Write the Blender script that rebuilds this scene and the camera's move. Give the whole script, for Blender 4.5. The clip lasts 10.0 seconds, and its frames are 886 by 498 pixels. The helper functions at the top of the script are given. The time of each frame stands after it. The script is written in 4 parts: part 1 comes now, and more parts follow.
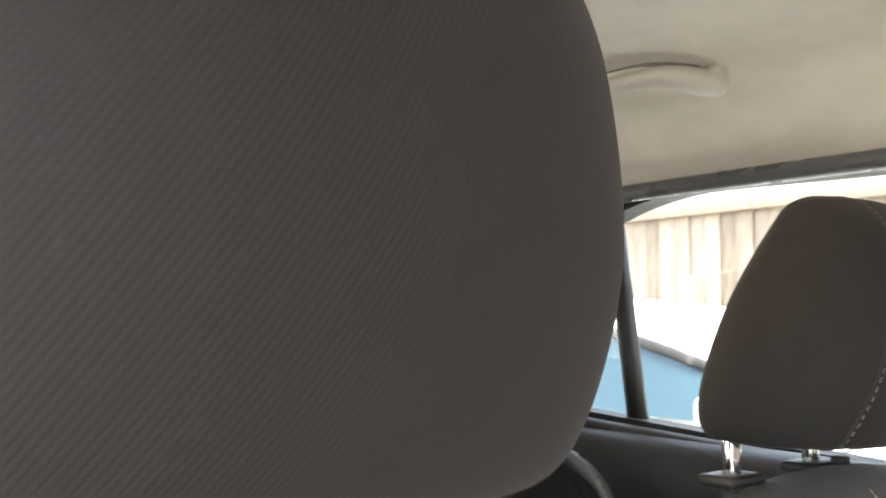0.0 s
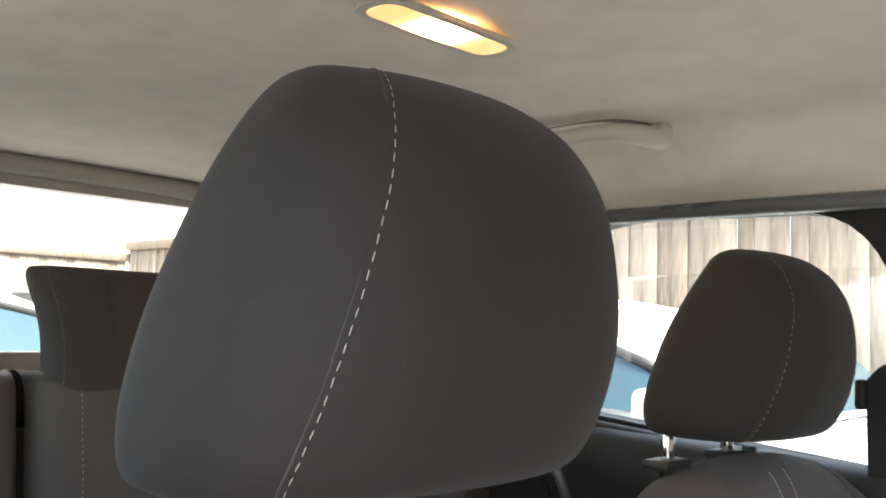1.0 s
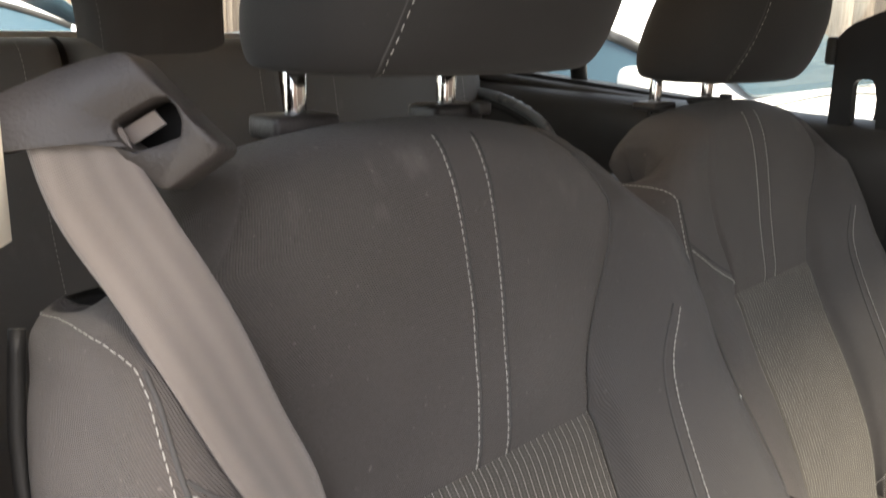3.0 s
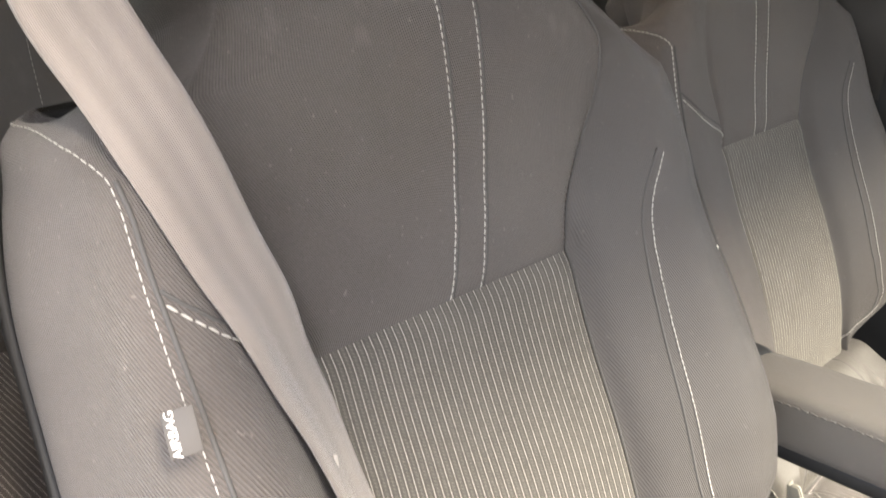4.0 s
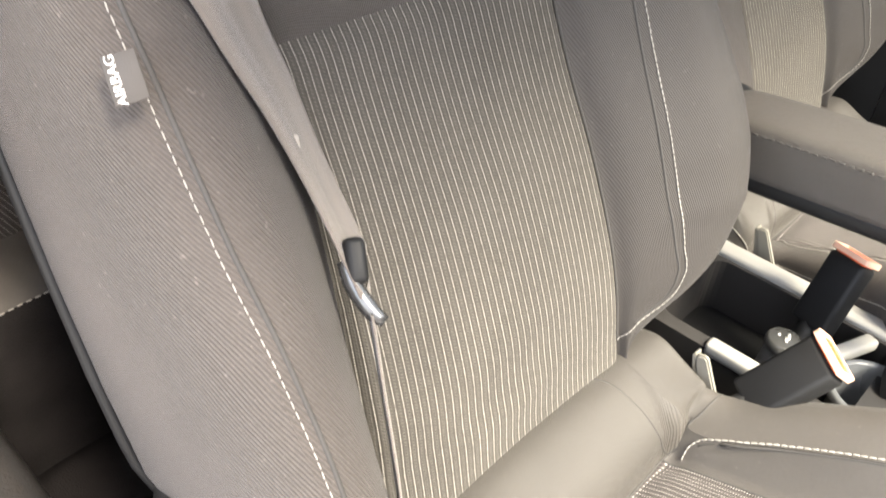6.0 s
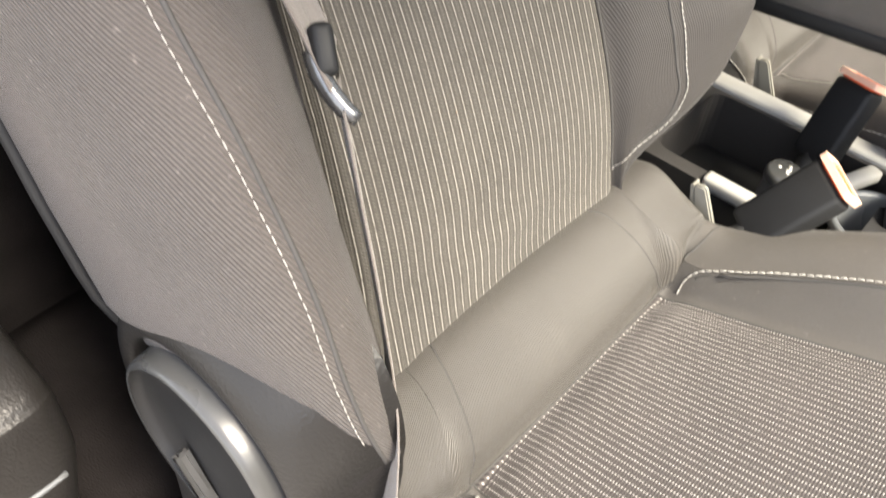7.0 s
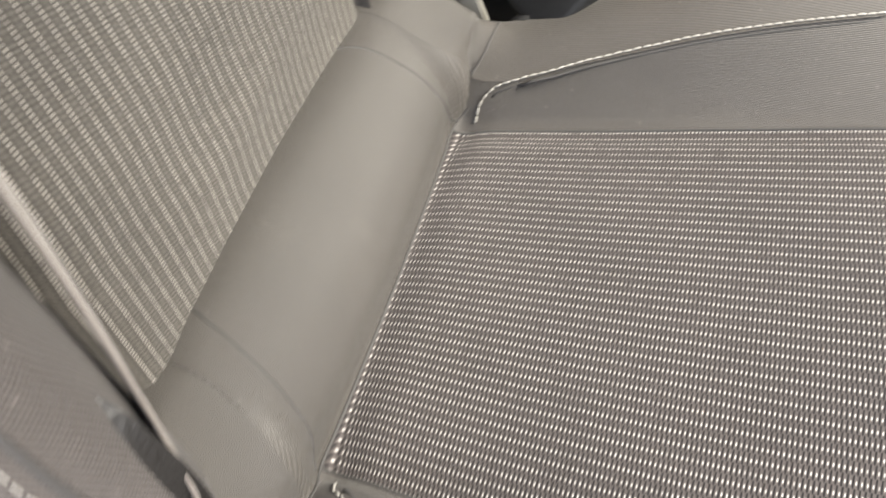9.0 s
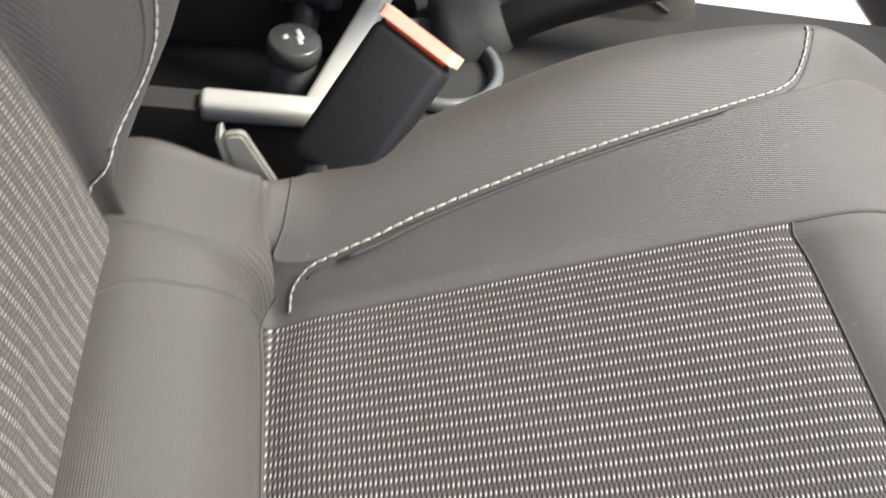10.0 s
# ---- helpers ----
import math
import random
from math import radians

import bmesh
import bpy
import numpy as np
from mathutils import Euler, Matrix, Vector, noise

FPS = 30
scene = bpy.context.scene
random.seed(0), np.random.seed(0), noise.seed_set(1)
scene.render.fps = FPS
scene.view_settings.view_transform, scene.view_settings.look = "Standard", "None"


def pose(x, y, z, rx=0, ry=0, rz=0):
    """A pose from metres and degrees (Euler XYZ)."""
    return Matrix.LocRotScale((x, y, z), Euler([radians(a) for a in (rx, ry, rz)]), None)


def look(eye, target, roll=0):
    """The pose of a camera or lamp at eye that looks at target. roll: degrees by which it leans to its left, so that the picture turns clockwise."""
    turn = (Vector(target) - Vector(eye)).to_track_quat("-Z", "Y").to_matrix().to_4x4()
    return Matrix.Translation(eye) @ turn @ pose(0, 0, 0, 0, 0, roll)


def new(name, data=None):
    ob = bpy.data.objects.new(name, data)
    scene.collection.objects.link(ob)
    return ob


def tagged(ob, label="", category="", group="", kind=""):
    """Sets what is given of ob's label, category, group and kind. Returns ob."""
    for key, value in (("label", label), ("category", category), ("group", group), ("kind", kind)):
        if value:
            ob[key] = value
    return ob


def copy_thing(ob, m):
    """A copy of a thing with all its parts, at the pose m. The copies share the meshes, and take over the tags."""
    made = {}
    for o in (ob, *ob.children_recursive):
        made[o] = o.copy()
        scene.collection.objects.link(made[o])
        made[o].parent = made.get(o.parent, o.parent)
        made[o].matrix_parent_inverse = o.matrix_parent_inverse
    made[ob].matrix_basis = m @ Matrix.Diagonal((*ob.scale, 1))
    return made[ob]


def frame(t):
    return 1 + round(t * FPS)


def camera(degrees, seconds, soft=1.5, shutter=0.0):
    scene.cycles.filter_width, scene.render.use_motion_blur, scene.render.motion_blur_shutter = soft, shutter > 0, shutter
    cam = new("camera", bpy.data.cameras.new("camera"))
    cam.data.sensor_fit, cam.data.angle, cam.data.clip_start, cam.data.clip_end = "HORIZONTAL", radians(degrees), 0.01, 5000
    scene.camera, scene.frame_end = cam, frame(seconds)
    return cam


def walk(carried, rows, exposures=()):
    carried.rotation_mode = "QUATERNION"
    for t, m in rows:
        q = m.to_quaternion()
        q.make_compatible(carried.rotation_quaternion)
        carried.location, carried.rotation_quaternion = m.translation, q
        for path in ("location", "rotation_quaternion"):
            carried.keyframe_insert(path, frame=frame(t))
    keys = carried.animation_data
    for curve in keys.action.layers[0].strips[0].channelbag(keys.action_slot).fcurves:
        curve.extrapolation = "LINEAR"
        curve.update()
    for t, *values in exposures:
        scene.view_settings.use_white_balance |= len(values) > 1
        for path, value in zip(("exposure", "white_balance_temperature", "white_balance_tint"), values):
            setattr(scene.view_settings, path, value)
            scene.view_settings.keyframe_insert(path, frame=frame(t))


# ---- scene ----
cam = camera(55.0, 10.0, soft=1.6, shutter=0.4)
PATH = [
    (0, (0.0970, -0.4411, 1.1973), (-1.4195, 0.8478, 1.3938), 1.24),
    (0.2, (0.1067, -0.4737, 1.1813), (-1.3565, 0.8652, 1.4389), 0.10),
    (0.5, (0.1341, -0.5464, 1.1988), (-1.3030, 0.8247, 1.4326), 0.68),
    (1, (0.2045, -0.6347, 1.2298), (-1.2193, 0.7603, 1.3936), 2.31),
    (1.5, (0.2457, -0.6925, 1.2239), (-1.1423, 0.7464, 1.2788), 2.43),
    (2, (0.2584, -0.7290, 1.2165), (-1.1109, 0.7239, 1.0994), 2.10),
    (2.5, (0.2619, -0.7463, 1.1933), (-1.0909, 0.6879, 0.8572), 2.02),
    (3, (0.2635, -0.7554, 1.1791), (-1.0662, 0.6442, 0.6566), 1.68),
    (4.5, (0.2782, -0.7498, 1.1517), (-0.8856, 0.5650, 0.1943), 5.27),
    (5, (0.2844, -0.7567, 1.1316), (-0.8326, 0.5299, 0.0843), 5.34),
    (5.2, (0.2866, -0.7567, 1.1245), (-0.8087, 0.5153, 0.0372), 5.66),
    (6.3, (0.2982, -0.7537, 1.0829), (-0.6773, 0.4323, -0.1985), 5.22),
    (6.5, (0.3002, -0.7524, 1.0714), (-0.6491, 0.4101, -0.2505), 5.12),
    (7, (0.2914, -0.7440, 1.0331), (-0.5512, 0.3678, -0.4000), 5.92),
    (7.5, (0.2879, -0.7333, 0.9893), (-0.4348, 0.3515, -0.5276), 6.86),
    (8, (0.2831, -0.7224, 0.9416), (-0.3374, 0.3824, -0.6058), 6.47),
    (8.5, (0.2409, -0.6876, 0.9017), (-0.1634, 0.4844, -0.6677), 9.45),
    (9, (0.2062, -0.6331, 0.9000), (0.0256, 0.5554, -0.6984), 8.87),
    (9.5, (0.1626, -0.5449, 0.8893), (0.3217, 0.6642, -0.6959), 15.30),
    (10, (0.1284, -0.4741, 0.8706), (0.5748, 0.7442, -0.6514), 18.61),
]
walk(cam, [(t, look(eye, target, roll)) for t, eye, target, roll in PATH],
     [(0, 3.7, 6600, 11.5), (0.5, 3.55, 6520, 11.3), (1.0, 3.2, 6450, 11), (2.0, 2.76, 6720, 12), (2.7, 2.5, 6980, 12.5), (3.1, 2.85, 7000, 12.5), (4.4, 3.6, 6980, 12), (7.5, 2.82, 6800, 12), (8.5, 2.72, 6650, 12), (9.1, 2.38, 6520, 12), (10, 2.3, 6250, 12.5)])

# ---- light ----
world = bpy.data.worlds.new("sky")
scene.world = world
world.use_nodes = True
wn = world.node_tree.nodes
sky = wn.new("ShaderNodeTexSky")
sky.sky_type, sky.sun_disc = "NISHITA", False
sky.sun_elevation, sky.sun_rotation = radians(52), radians(91)
haze = wn.new("ShaderNodeHueSaturation")
haze.inputs["Saturation"].default_value = 0.45
world.node_tree.links.new(sky.outputs[0], haze.inputs["Color"])
world.node_tree.links.new(haze.outputs[0], wn["Background"].inputs[0])
wn["Background"].inputs[1].default_value = 0.15
sun = new("sun", bpy.data.lights.new("sun", "SUN"))
sun.data.energy, sun.data.angle, sun.data.color = 3.3, radians(24), (1.0, 0.92, 0.79)
sun.matrix_world = look((0.80, -0.015, 1.03), (0, 0, 0))


# ---- materials ----
def material(name, color, rough=0.6, metal=0.0, spec=0.5):
    m = bpy.data.materials.new(name)
    m.use_nodes = True
    b = m.node_tree.nodes["Principled BSDF"]
    b.inputs["Base Color"].default_value = (*color, 1)
    b.inputs["Roughness"].default_value = rough
    b.inputs["Metallic"].default_value = metal
    b.inputs["Specular IOR Level"].default_value = spec
    return m, m.node_tree, b


def node(tree, kind, **values):
    n = tree.nodes.new(kind)
    for key, value in values.items():
        n.inputs[key].default_value = value
    return n


def math_node(tree, op, a, b=None):
    n = tree.nodes.new("ShaderNodeMath")
    n.operation = op
    for i, v in enumerate((a, b)):
        if v is None:
            continue
        if isinstance(v, (int, float)):
            n.inputs[i].default_value = v
        else:
            tree.links.new(v, n.inputs[i])
    return n.outputs[0]


def mixed(tree, fac, a, b):
    n = tree.nodes.new("ShaderNodeMix")
    n.data_type = "RGBA"
    for i, v in ((6, a), (7, b)):
        if isinstance(v, tuple):
            n.inputs[i].default_value = (*v, 1)
        else:
            tree.links.new(v, n.inputs[i])
    tree.links.new(fac, n.inputs[0])
    return n.outputs[2]


def ramp(tree, fac, lo, hi):
    n = tree.nodes.new("ShaderNodeMapRange")
    n.inputs[1].default_value, n.inputs[2].default_value = lo, hi
    tree.links.new(fac, n.inputs[0])
    return n.outputs[0]


def noisy(tree, scale, detail=3, coord="Object", stretch=None):
    c = tree.nodes.new("ShaderNodeTexCoord")
    n = node(tree, "ShaderNodeTexNoise", Scale=scale, Detail=detail)
    src = c.outputs[coord]
    if stretch:
        mp = tree.nodes.new("ShaderNodeMapping")
        mp.inputs["Scale"].default_value = stretch
        tree.links.new(src, mp.inputs[0])
        src = mp.outputs[0]
    tree.links.new(src, n.inputs["Vector"])
    return n.outputs[0]


def bumped(tree, bsdf, height, strength, distance):
    n = node(tree, "ShaderNodeBump", Strength=strength, Distance=distance)
    tree.links.new(height, n.inputs["Height"])
    tree.links.new(n.outputs[0], bsdf.inputs["Normal"])


def uv_axes(tree):
    c = tree.nodes.new("ShaderNodeTexCoord")
    s = tree.nodes.new("ShaderNodeSeparateXYZ")
    tree.links.new(c.outputs["UV"], s.inputs[0])
    return s.outputs[0], s.outputs[1]


def fabric(name, color, pitch=0.0022, slant=0.35, depth=0.0006, spread=0.3, sheen=0.08, scuff=0.0, bands=0.0, rough=0.8):
    """Woven cloth with a fine slanting rib; the UVs are metres on the cloth."""
    m, t, b = material(name, color, rough, 0, 0.4)
    u, v = uv_axes(t)
    phase = math_node(t, "ADD", u, math_node(t, "MULTIPLY", v, slant))
    rib = math_node(t, "SINE", math_node(t, "MULTIPLY", phase, 2 * math.pi / pitch))
    cross = math_node(t, "SINE", math_node(t, "MULTIPLY", v, 2 * math.pi / (pitch * 0.8)))
    rib01 = ramp(t, rib, -1, 1)
    cloud = ramp(t, noisy(t, 9, 4), 0.3, 0.72)
    fuzz = ramp(t, noisy(t, 420, 2), 0.25, 0.8)
    dark = tuple(c * (1 - spread) for c in color)
    light = tuple(min(1, c * (1 + spread)) for c in color)
    f = math_node(t, "ADD", math_node(t, "MULTIPLY", rib01, 0.45), math_node(t, "ADD", math_node(t, "MULTIPLY", cloud, 0.3), math_node(t, "MULTIPLY", fuzz, 0.25)))
    if bands:
        f = math_node(t, "ADD", math_node(t, "MULTIPLY", f, 0.6), math_node(t, "MULTIPLY", ramp(t, math_node(t, "SINE", math_node(t, "MULTIPLY", u, 2 * math.pi / bands)), -1, 1), 0.4))
    cloth = mixed(t, f, dark, light)
    if scuff:
        rub = math_node(t, "MULTIPLY", ramp(t, noisy(t, 38, 5, "Object", (1.0, 1.0, 0.45)), 0.60, 0.78), math_node(t, "MULTIPLY", ramp(t, noisy(t, 7, 2), 0.45, 0.7), scuff))
        lint = math_node(t, "MULTIPLY", ramp(t, noisy(t, 230, 1), 0.72, 0.80), scuff)
        cloth = mixed(t, math_node(t, "MINIMUM", math_node(t, "ADD", rub, lint), 0.8), cloth, tuple(min(1, c * 2.6) for c in color))
    t.links.new(cloth, b.inputs["Base Color"])
    b.inputs["Sheen Weight"].default_value = sheen
    b.inputs["Sheen Roughness"].default_value = 0.45
    h = math_node(t, "ADD", rib, math_node(t, "MULTIPLY", cross, 0.25))
    bumped(t, b, h, 0.6, depth)
    return m


def striped(name, base, thread, pitch, width, dash, duty, slant=0.0, ticks=0.0):
    """Dark cloth with fine light threads running along v, broken into short floats; ticks: how strong the rows between them are."""
    m, t, b = material(name, base, 0.85, 0, 0.3)
    u, v = uv_axes(t)
    row = math_node(t, "DIVIDE", u, pitch)
    frac = math_node(t, "FRACT", row)
    away = math_node(t, "ABSOLUTE", math_node(t, "SUBTRACT", frac, 0.5))
    line = ramp(t, away, width / 2, width / 2 * 0.25)
    along = math_node(t, "ADD", math_node(t, "DIVIDE", v, dash), math_node(t, "MULTIPLY", frac, slant))
    beat = ramp(t, math_node(t, "ABSOLUTE", math_node(t, "SUBTRACT", math_node(t, "FRACT", along), 0.5)), duty / 2 * 1.25, duty / 2 * 0.65)
    lit = math_node(t, "MULTIPLY", line, beat)
    if ticks:  # a fainter row of slanting floats half way between the lines
        slope = math_node(t, "ADD", math_node(t, "DIVIDE", v, dash * 1.3), math_node(t, "MULTIPLY", frac, 2.0))
        bar = ramp(t, math_node(t, "ABSOLUTE", math_node(t, "SUBTRACT", math_node(t, "FRACT", slope), 0.5)), 0.34, 0.18)
        lit = math_node(t, "MAXIMUM", lit, math_node(t, "MULTIPLY", math_node(t, "MULTIPLY", bar, ramp(t, away, 0.30, 0.42)), ticks))
    rib = math_node(t, "SINE", math_node(t, "MULTIPLY", row, 2 * math.pi * 3))
    weave = math_node(t, "SINE", math_node(t, "MULTIPLY", along, 2 * math.pi))
    cloud = ramp(t, noisy(t, 12, 4), 0.3, 0.75)
    fuzz = ramp(t, noisy(t, 500, 2), 0.25, 0.8)
    shade = math_node(t, "ADD", math_node(t, "MULTIPLY", cloud, 0.4), math_node(t, "MULTIPLY", fuzz, 0.6))
    ground = mixed(t, shade, tuple(c * 0.65 for c in base), tuple(c * 1.35 for c in base))
    worn = math_node(t, "MULTIPLY", lit, ramp(t, noisy(t, 160, 2), 0.1, 0.5))
    t.links.new(mixed(t, worn, ground, thread), b.inputs["Base Color"])
    b.inputs["Sheen Weight"].default_value = 0.06
    h = math_node(t, "ADD", math_node(t, "MULTIPLY", rib, 0.35), math_node(t, "ADD", math_node(t, "MULTIPLY", lit, 1.2), math_node(t, "MULTIPLY", weave, 0.3)))
    bumped(t, b, h, 0.6, 0.0005)
    return m


def dotted(name, dark, light, dot, pitch, column, slant):
    """Ribbed cloth: narrow dark and light columns across the rows, with a small bright float on every light one in each row."""
    m, t, b = material(name, light, 0.85, 0, 0.3)
    u, v = uv_axes(t)
    row = math_node(t, "DIVIDE", u, pitch)
    frac = math_node(t, "FRACT", row)
    along = math_node(t, "ADD", math_node(t, "DIVIDE", v, column), math_node(t, "MULTIPLY", frac, slant))
    off = math_node(t, "ABSOLUTE", math_node(t, "SUBTRACT", math_node(t, "FRACT", along), 0.5))
    ridge = ramp(t, off, 0.46, 0.20)
    float_row = ramp(t, math_node(t, "ABSOLUTE", math_node(t, "SUBTRACT", frac, 0.42)), 0.19, 0.06)
    lit = math_node(t, "MULTIPLY", float_row, ramp(t, off, 0.22, 0.07))
    fuzz = ramp(t, noisy(t, 500, 2), 0.25, 0.8)
    cloud = ramp(t, noisy(t, 12, 4), 0.3, 0.75)
    tone = math_node(t, "MULTIPLY", ridge, math_node(t, "ADD", 0.55, math_node(t, "ADD", math_node(t, "MULTIPLY", fuzz, 0.3), math_node(t, "MULTIPLY", cloud, 0.25))))
    worn = math_node(t, "MULTIPLY", lit, ramp(t, noisy(t, 160, 2), 0.1, 0.5))
    t.links.new(mixed(t, worn, mixed(t, tone, dark, light), dot), b.inputs["Base Color"])
    b.inputs["Sheen Weight"].default_value = 0.06
    bumped(t, b, math_node(t, "ADD", ridge, math_node(t, "MULTIPLY", lit, 0.8)), 0.6, 0.0005)
    return m


def grained(name, color, rough=0.5, scale=700, depth=0.0003, spread=0.2, spec=0.5, metal=0.0):
    """Moulded plastic or paint with a fine grain and faint larger wear."""
    m, t, b = material(name, color, rough, metal, spec)
    big = ramp(t, noisy(t, 14, 4), 0.25, 0.8)
    t.links.new(mixed(t, big, tuple(c * (1 - spread) for c in color), tuple(min(1, c * (1 + spread)) for c in color)), b.inputs["Base Color"])
    fine = noisy(t, scale, 2)
    t.links.new(math_node(t, "ADD", rough - 0.08, math_node(t, "MULTIPLY", big, 0.16)), b.inputs["Roughness"])
    bumped(t, b, fine, 0.5, depth)
    return m


CLOTH = fabric("seat_cloth", (0.066, 0.057, 0.052), 0.0018, 0.35, 0.0006, 0.40, scuff=0.5)
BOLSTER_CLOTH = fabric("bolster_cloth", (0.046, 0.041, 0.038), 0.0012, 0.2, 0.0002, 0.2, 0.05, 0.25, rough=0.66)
SMOOTH_CLOTH = fabric("seat_cloth_smooth", (0.070, 0.063, 0.057), 0.0012, 0.2, 0.0002, 0.22, 0.05, 0.22, rough=0.58)
ROLL_CLOTH = fabric("roll_cloth", (0.064, 0.058, 0.052), 0.0014, 0.3, 0.0004, 0.26, 0.05, 0.22, rough=0.42)
# the front headrests' shade is put into this much darker cloth colour
HEAD_CLOTH = fabric("shaded_headrest_cloth", (0.0155, 0.0140, 0.0130), 0.0021, 0.5, 0.00005, 0.06, 0.06, 0.25)
REAR_CLOTH = fabric("rear_headrest_cloth", (0.046, 0.041, 0.039), 0.0016, 0.3, 0.0002, 0.15, 0.06)
BACK_STRIPE = striped("backrest_stripe_cloth", (0.056, 0.050, 0.043), (0.40, 0.37, 0.33), 0.0072, 0.18, 0.0019, 0.72, 0.9, 0.13)
SEAT_STRIPE = dotted("cushion_stripe_cloth", (0.014, 0.012, 0.012), (0.082, 0.070, 0.067), (0.50, 0.475, 0.45), 0.0061, 0.00235, -0.40)
THREAD = grained("light_thread", (0.31, 0.295, 0.27), 0.7, 900, 0.0002)
DIM_THREAD = grained("grey_thread", (0.12, 0.115, 0.105), 0.7, 900, 0.0002)
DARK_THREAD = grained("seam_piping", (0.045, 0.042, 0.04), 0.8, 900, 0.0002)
BLACK = grained("black_plastic", (0.014, 0.014, 0.0145), 0.55, spec=0.25)
GREY = grained("charcoal_plastic", (0.030, 0.028, 0.027), 0.46, 700, 0.0005, spec=0.35)
PEBBLED = grained("pebbled_charcoal_plastic", (0.015, 0.0138, 0.013), 0.44, 460, 0.0010, spec=0.3)
GUIDE = grained("guide_plastic", (0.046, 0.040, 0.037), 0.54, 420, 0.0010)
SATIN = grained("satin_grey_plastic", (0.11, 0.115, 0.12), 0.3, 900, 0.0001, 0.08)
KNOB = grained("knob_plastic", (0.050, 0.050, 0.049), 0.30, 900, 0.0001, 0.08)
BRACKET = grained("bracket_steel", (0.20, 0.19, 0.165), 0.5, 500, 0.0002, 0.15)
BAR = grained("polished_bar", (0.12, 0.12, 0.12), 0.24, 400, 0.0001, 0.1, 0.5, 0.7)
CHROME, _, _ = material("chrome", (0.72, 0.72, 0.72), 0.12, 1.0)
WEB = fabric("belt_webbing", (0.165, 0.140, 0.122), 0.0010, 0.0, 0.0002, 0.18, 0.3, 0.0, 0.0125)
LINER = grained("headliner_cloth", (0.68, 0.63, 0.55), 0.95, 900, 0.0004, 0.08, 0.1)
CREAM = grained("cream_plastic", (0.56, 0.53, 0.47), 0.5, 700, 0.0002, 0.06)
SHADE = grained("handle_shadow_taupe", (0.20, 0.18, 0.15), 0.6, 700, 0.0002, 0.08)
PALE_ORANGE = grained("glare_orange_plastic", (0.85, 0.52, 0.38), 0.4, 600, 0.0001, 0.1)
ORANGE = grained("orange_plastic", (0.75, 0.10, 0.03), 0.4, 600, 0.0001, 0.1)
WHITE_METAL = grained("pale_grey_plastic", (0.34, 0.33, 0.31), 0.45, 500, 0.0003, 0.1)
CARPET = grained("carpet", (0.018, 0.016, 0.016), 0.95, 500, 0.003, 0.4, 0.1)
SIDING = grained("house_siding_paint", (0.72, 0.67, 0.55), 0.7, 60, 0.001, 0.06)
WHITE_PAINT = grained("white_car_paint", (0.75, 0.75, 0.74), 0.25, 200, 0.00001, 0.03)
RUBBER = grained("tyre_rubber", (0.02, 0.02, 0.02), 0.8, 200, 0.001)
GROUND = grained("pale_concrete", (0.28, 0.27, 0.255), 0.9, 60, 0.006, 0.35, 0.3)
BLOCKER_BROWN = grained("sky_blocker_brown", (0.24, 0.17, 0.13), 0.9, 40, 0.004, 0.25, 0.2)
SOCKET = grained("mid_grey_plastic", (0.10, 0.10, 0.10), 0.45, 500, 0.0002)
STOP = grained("belt_stop_plastic", (0.36, 0.33, 0.30), 0.5, 700, 0.0001)
PRINT = grained("white_print", (0.75, 0.73, 0.68), 0.6, 700, 0.0001)
TAG = grained("label_cloth", (0.06, 0.054, 0.05), 0.8, 900, 0.0003, 0.15)

WOOD, wt, wb = material("weathered_fence_wood", (0.25, 0.20, 0.155), 0.85, 0, 0.2)
info = wt.nodes.new("ShaderNodeObjectInfo")
grain = ramp(wt, noisy(wt, 14, 6, "Object", (6, 6, 0.6)), 0.25, 0.75)
tone = math_node(wt, "ADD", math_node(wt, "MULTIPLY", grain, 0.6), math_node(wt, "MULTIPLY", info.outputs["Random"], 0.4))
wt.links.new(mixed(wt, tone, (0.12, 0.088, 0.066), (0.33, 0.27, 0.215)), wb.inputs["Base Color"])
bumped(wt, wb, grain, 0.5, 0.004)



def clear_glass(name, tint):
    m = bpy.data.materials.new(name)
    m.use_nodes = True
    t = m.node_tree
    t.nodes.clear()
    out, clear, gloss, both = (t.nodes.new("ShaderNode" + k) for k in ("OutputMaterial", "BsdfTransparent", "BsdfGlossy", "MixShader"))
    gloss.inputs["Roughness"].default_value = 0.02
    clear.inputs[0].default_value = (*tint, 1)
    both.inputs[0].default_value = 0.05
    for a, b in ((clear.outputs[0], both.inputs[1]), (gloss.outputs[0], both.inputs[2]), (both.outputs[0], out.inputs[0])):
        t.links.new(a, b)
    return m


GLASS = clear_glass("window_glass", (0.90, 0.93, 0.92))
TINTED_GLASS = clear_glass("windscreen_glass", (0.72, 0.75, 0.74))
CAR_GLASS, _, _ = material("tinted_car_glass", (0.030, 0.060, 0.080), 0.05, 0, 0.6)

LAMP, lt, lb = material("lit_lamp_lens", (0.9, 0.6, 0.3), 0.35)
lpos = lt.nodes.new("ShaderNodeTexCoord")
lsep = lt.nodes.new("ShaderNodeSeparateXYZ")
lt.links.new(lpos.outputs["Object"], lsep.inputs[0])
glow = math_node(lt, "POWER", 2.718, math_node(lt, "MULTIPLY", math_node(lt, "POWER", math_node(lt, "DIVIDE", lsep.outputs[1], 0.021), 2.0), -1.0))
lb.inputs["Emission Color"].default_value = (1.0, 0.55, 0.20, 1)
lt.links.new(math_node(lt, "ADD", 0.12, math_node(lt, "MULTIPLY", glow, 14.0)), lb.inputs["Emission Strength"])
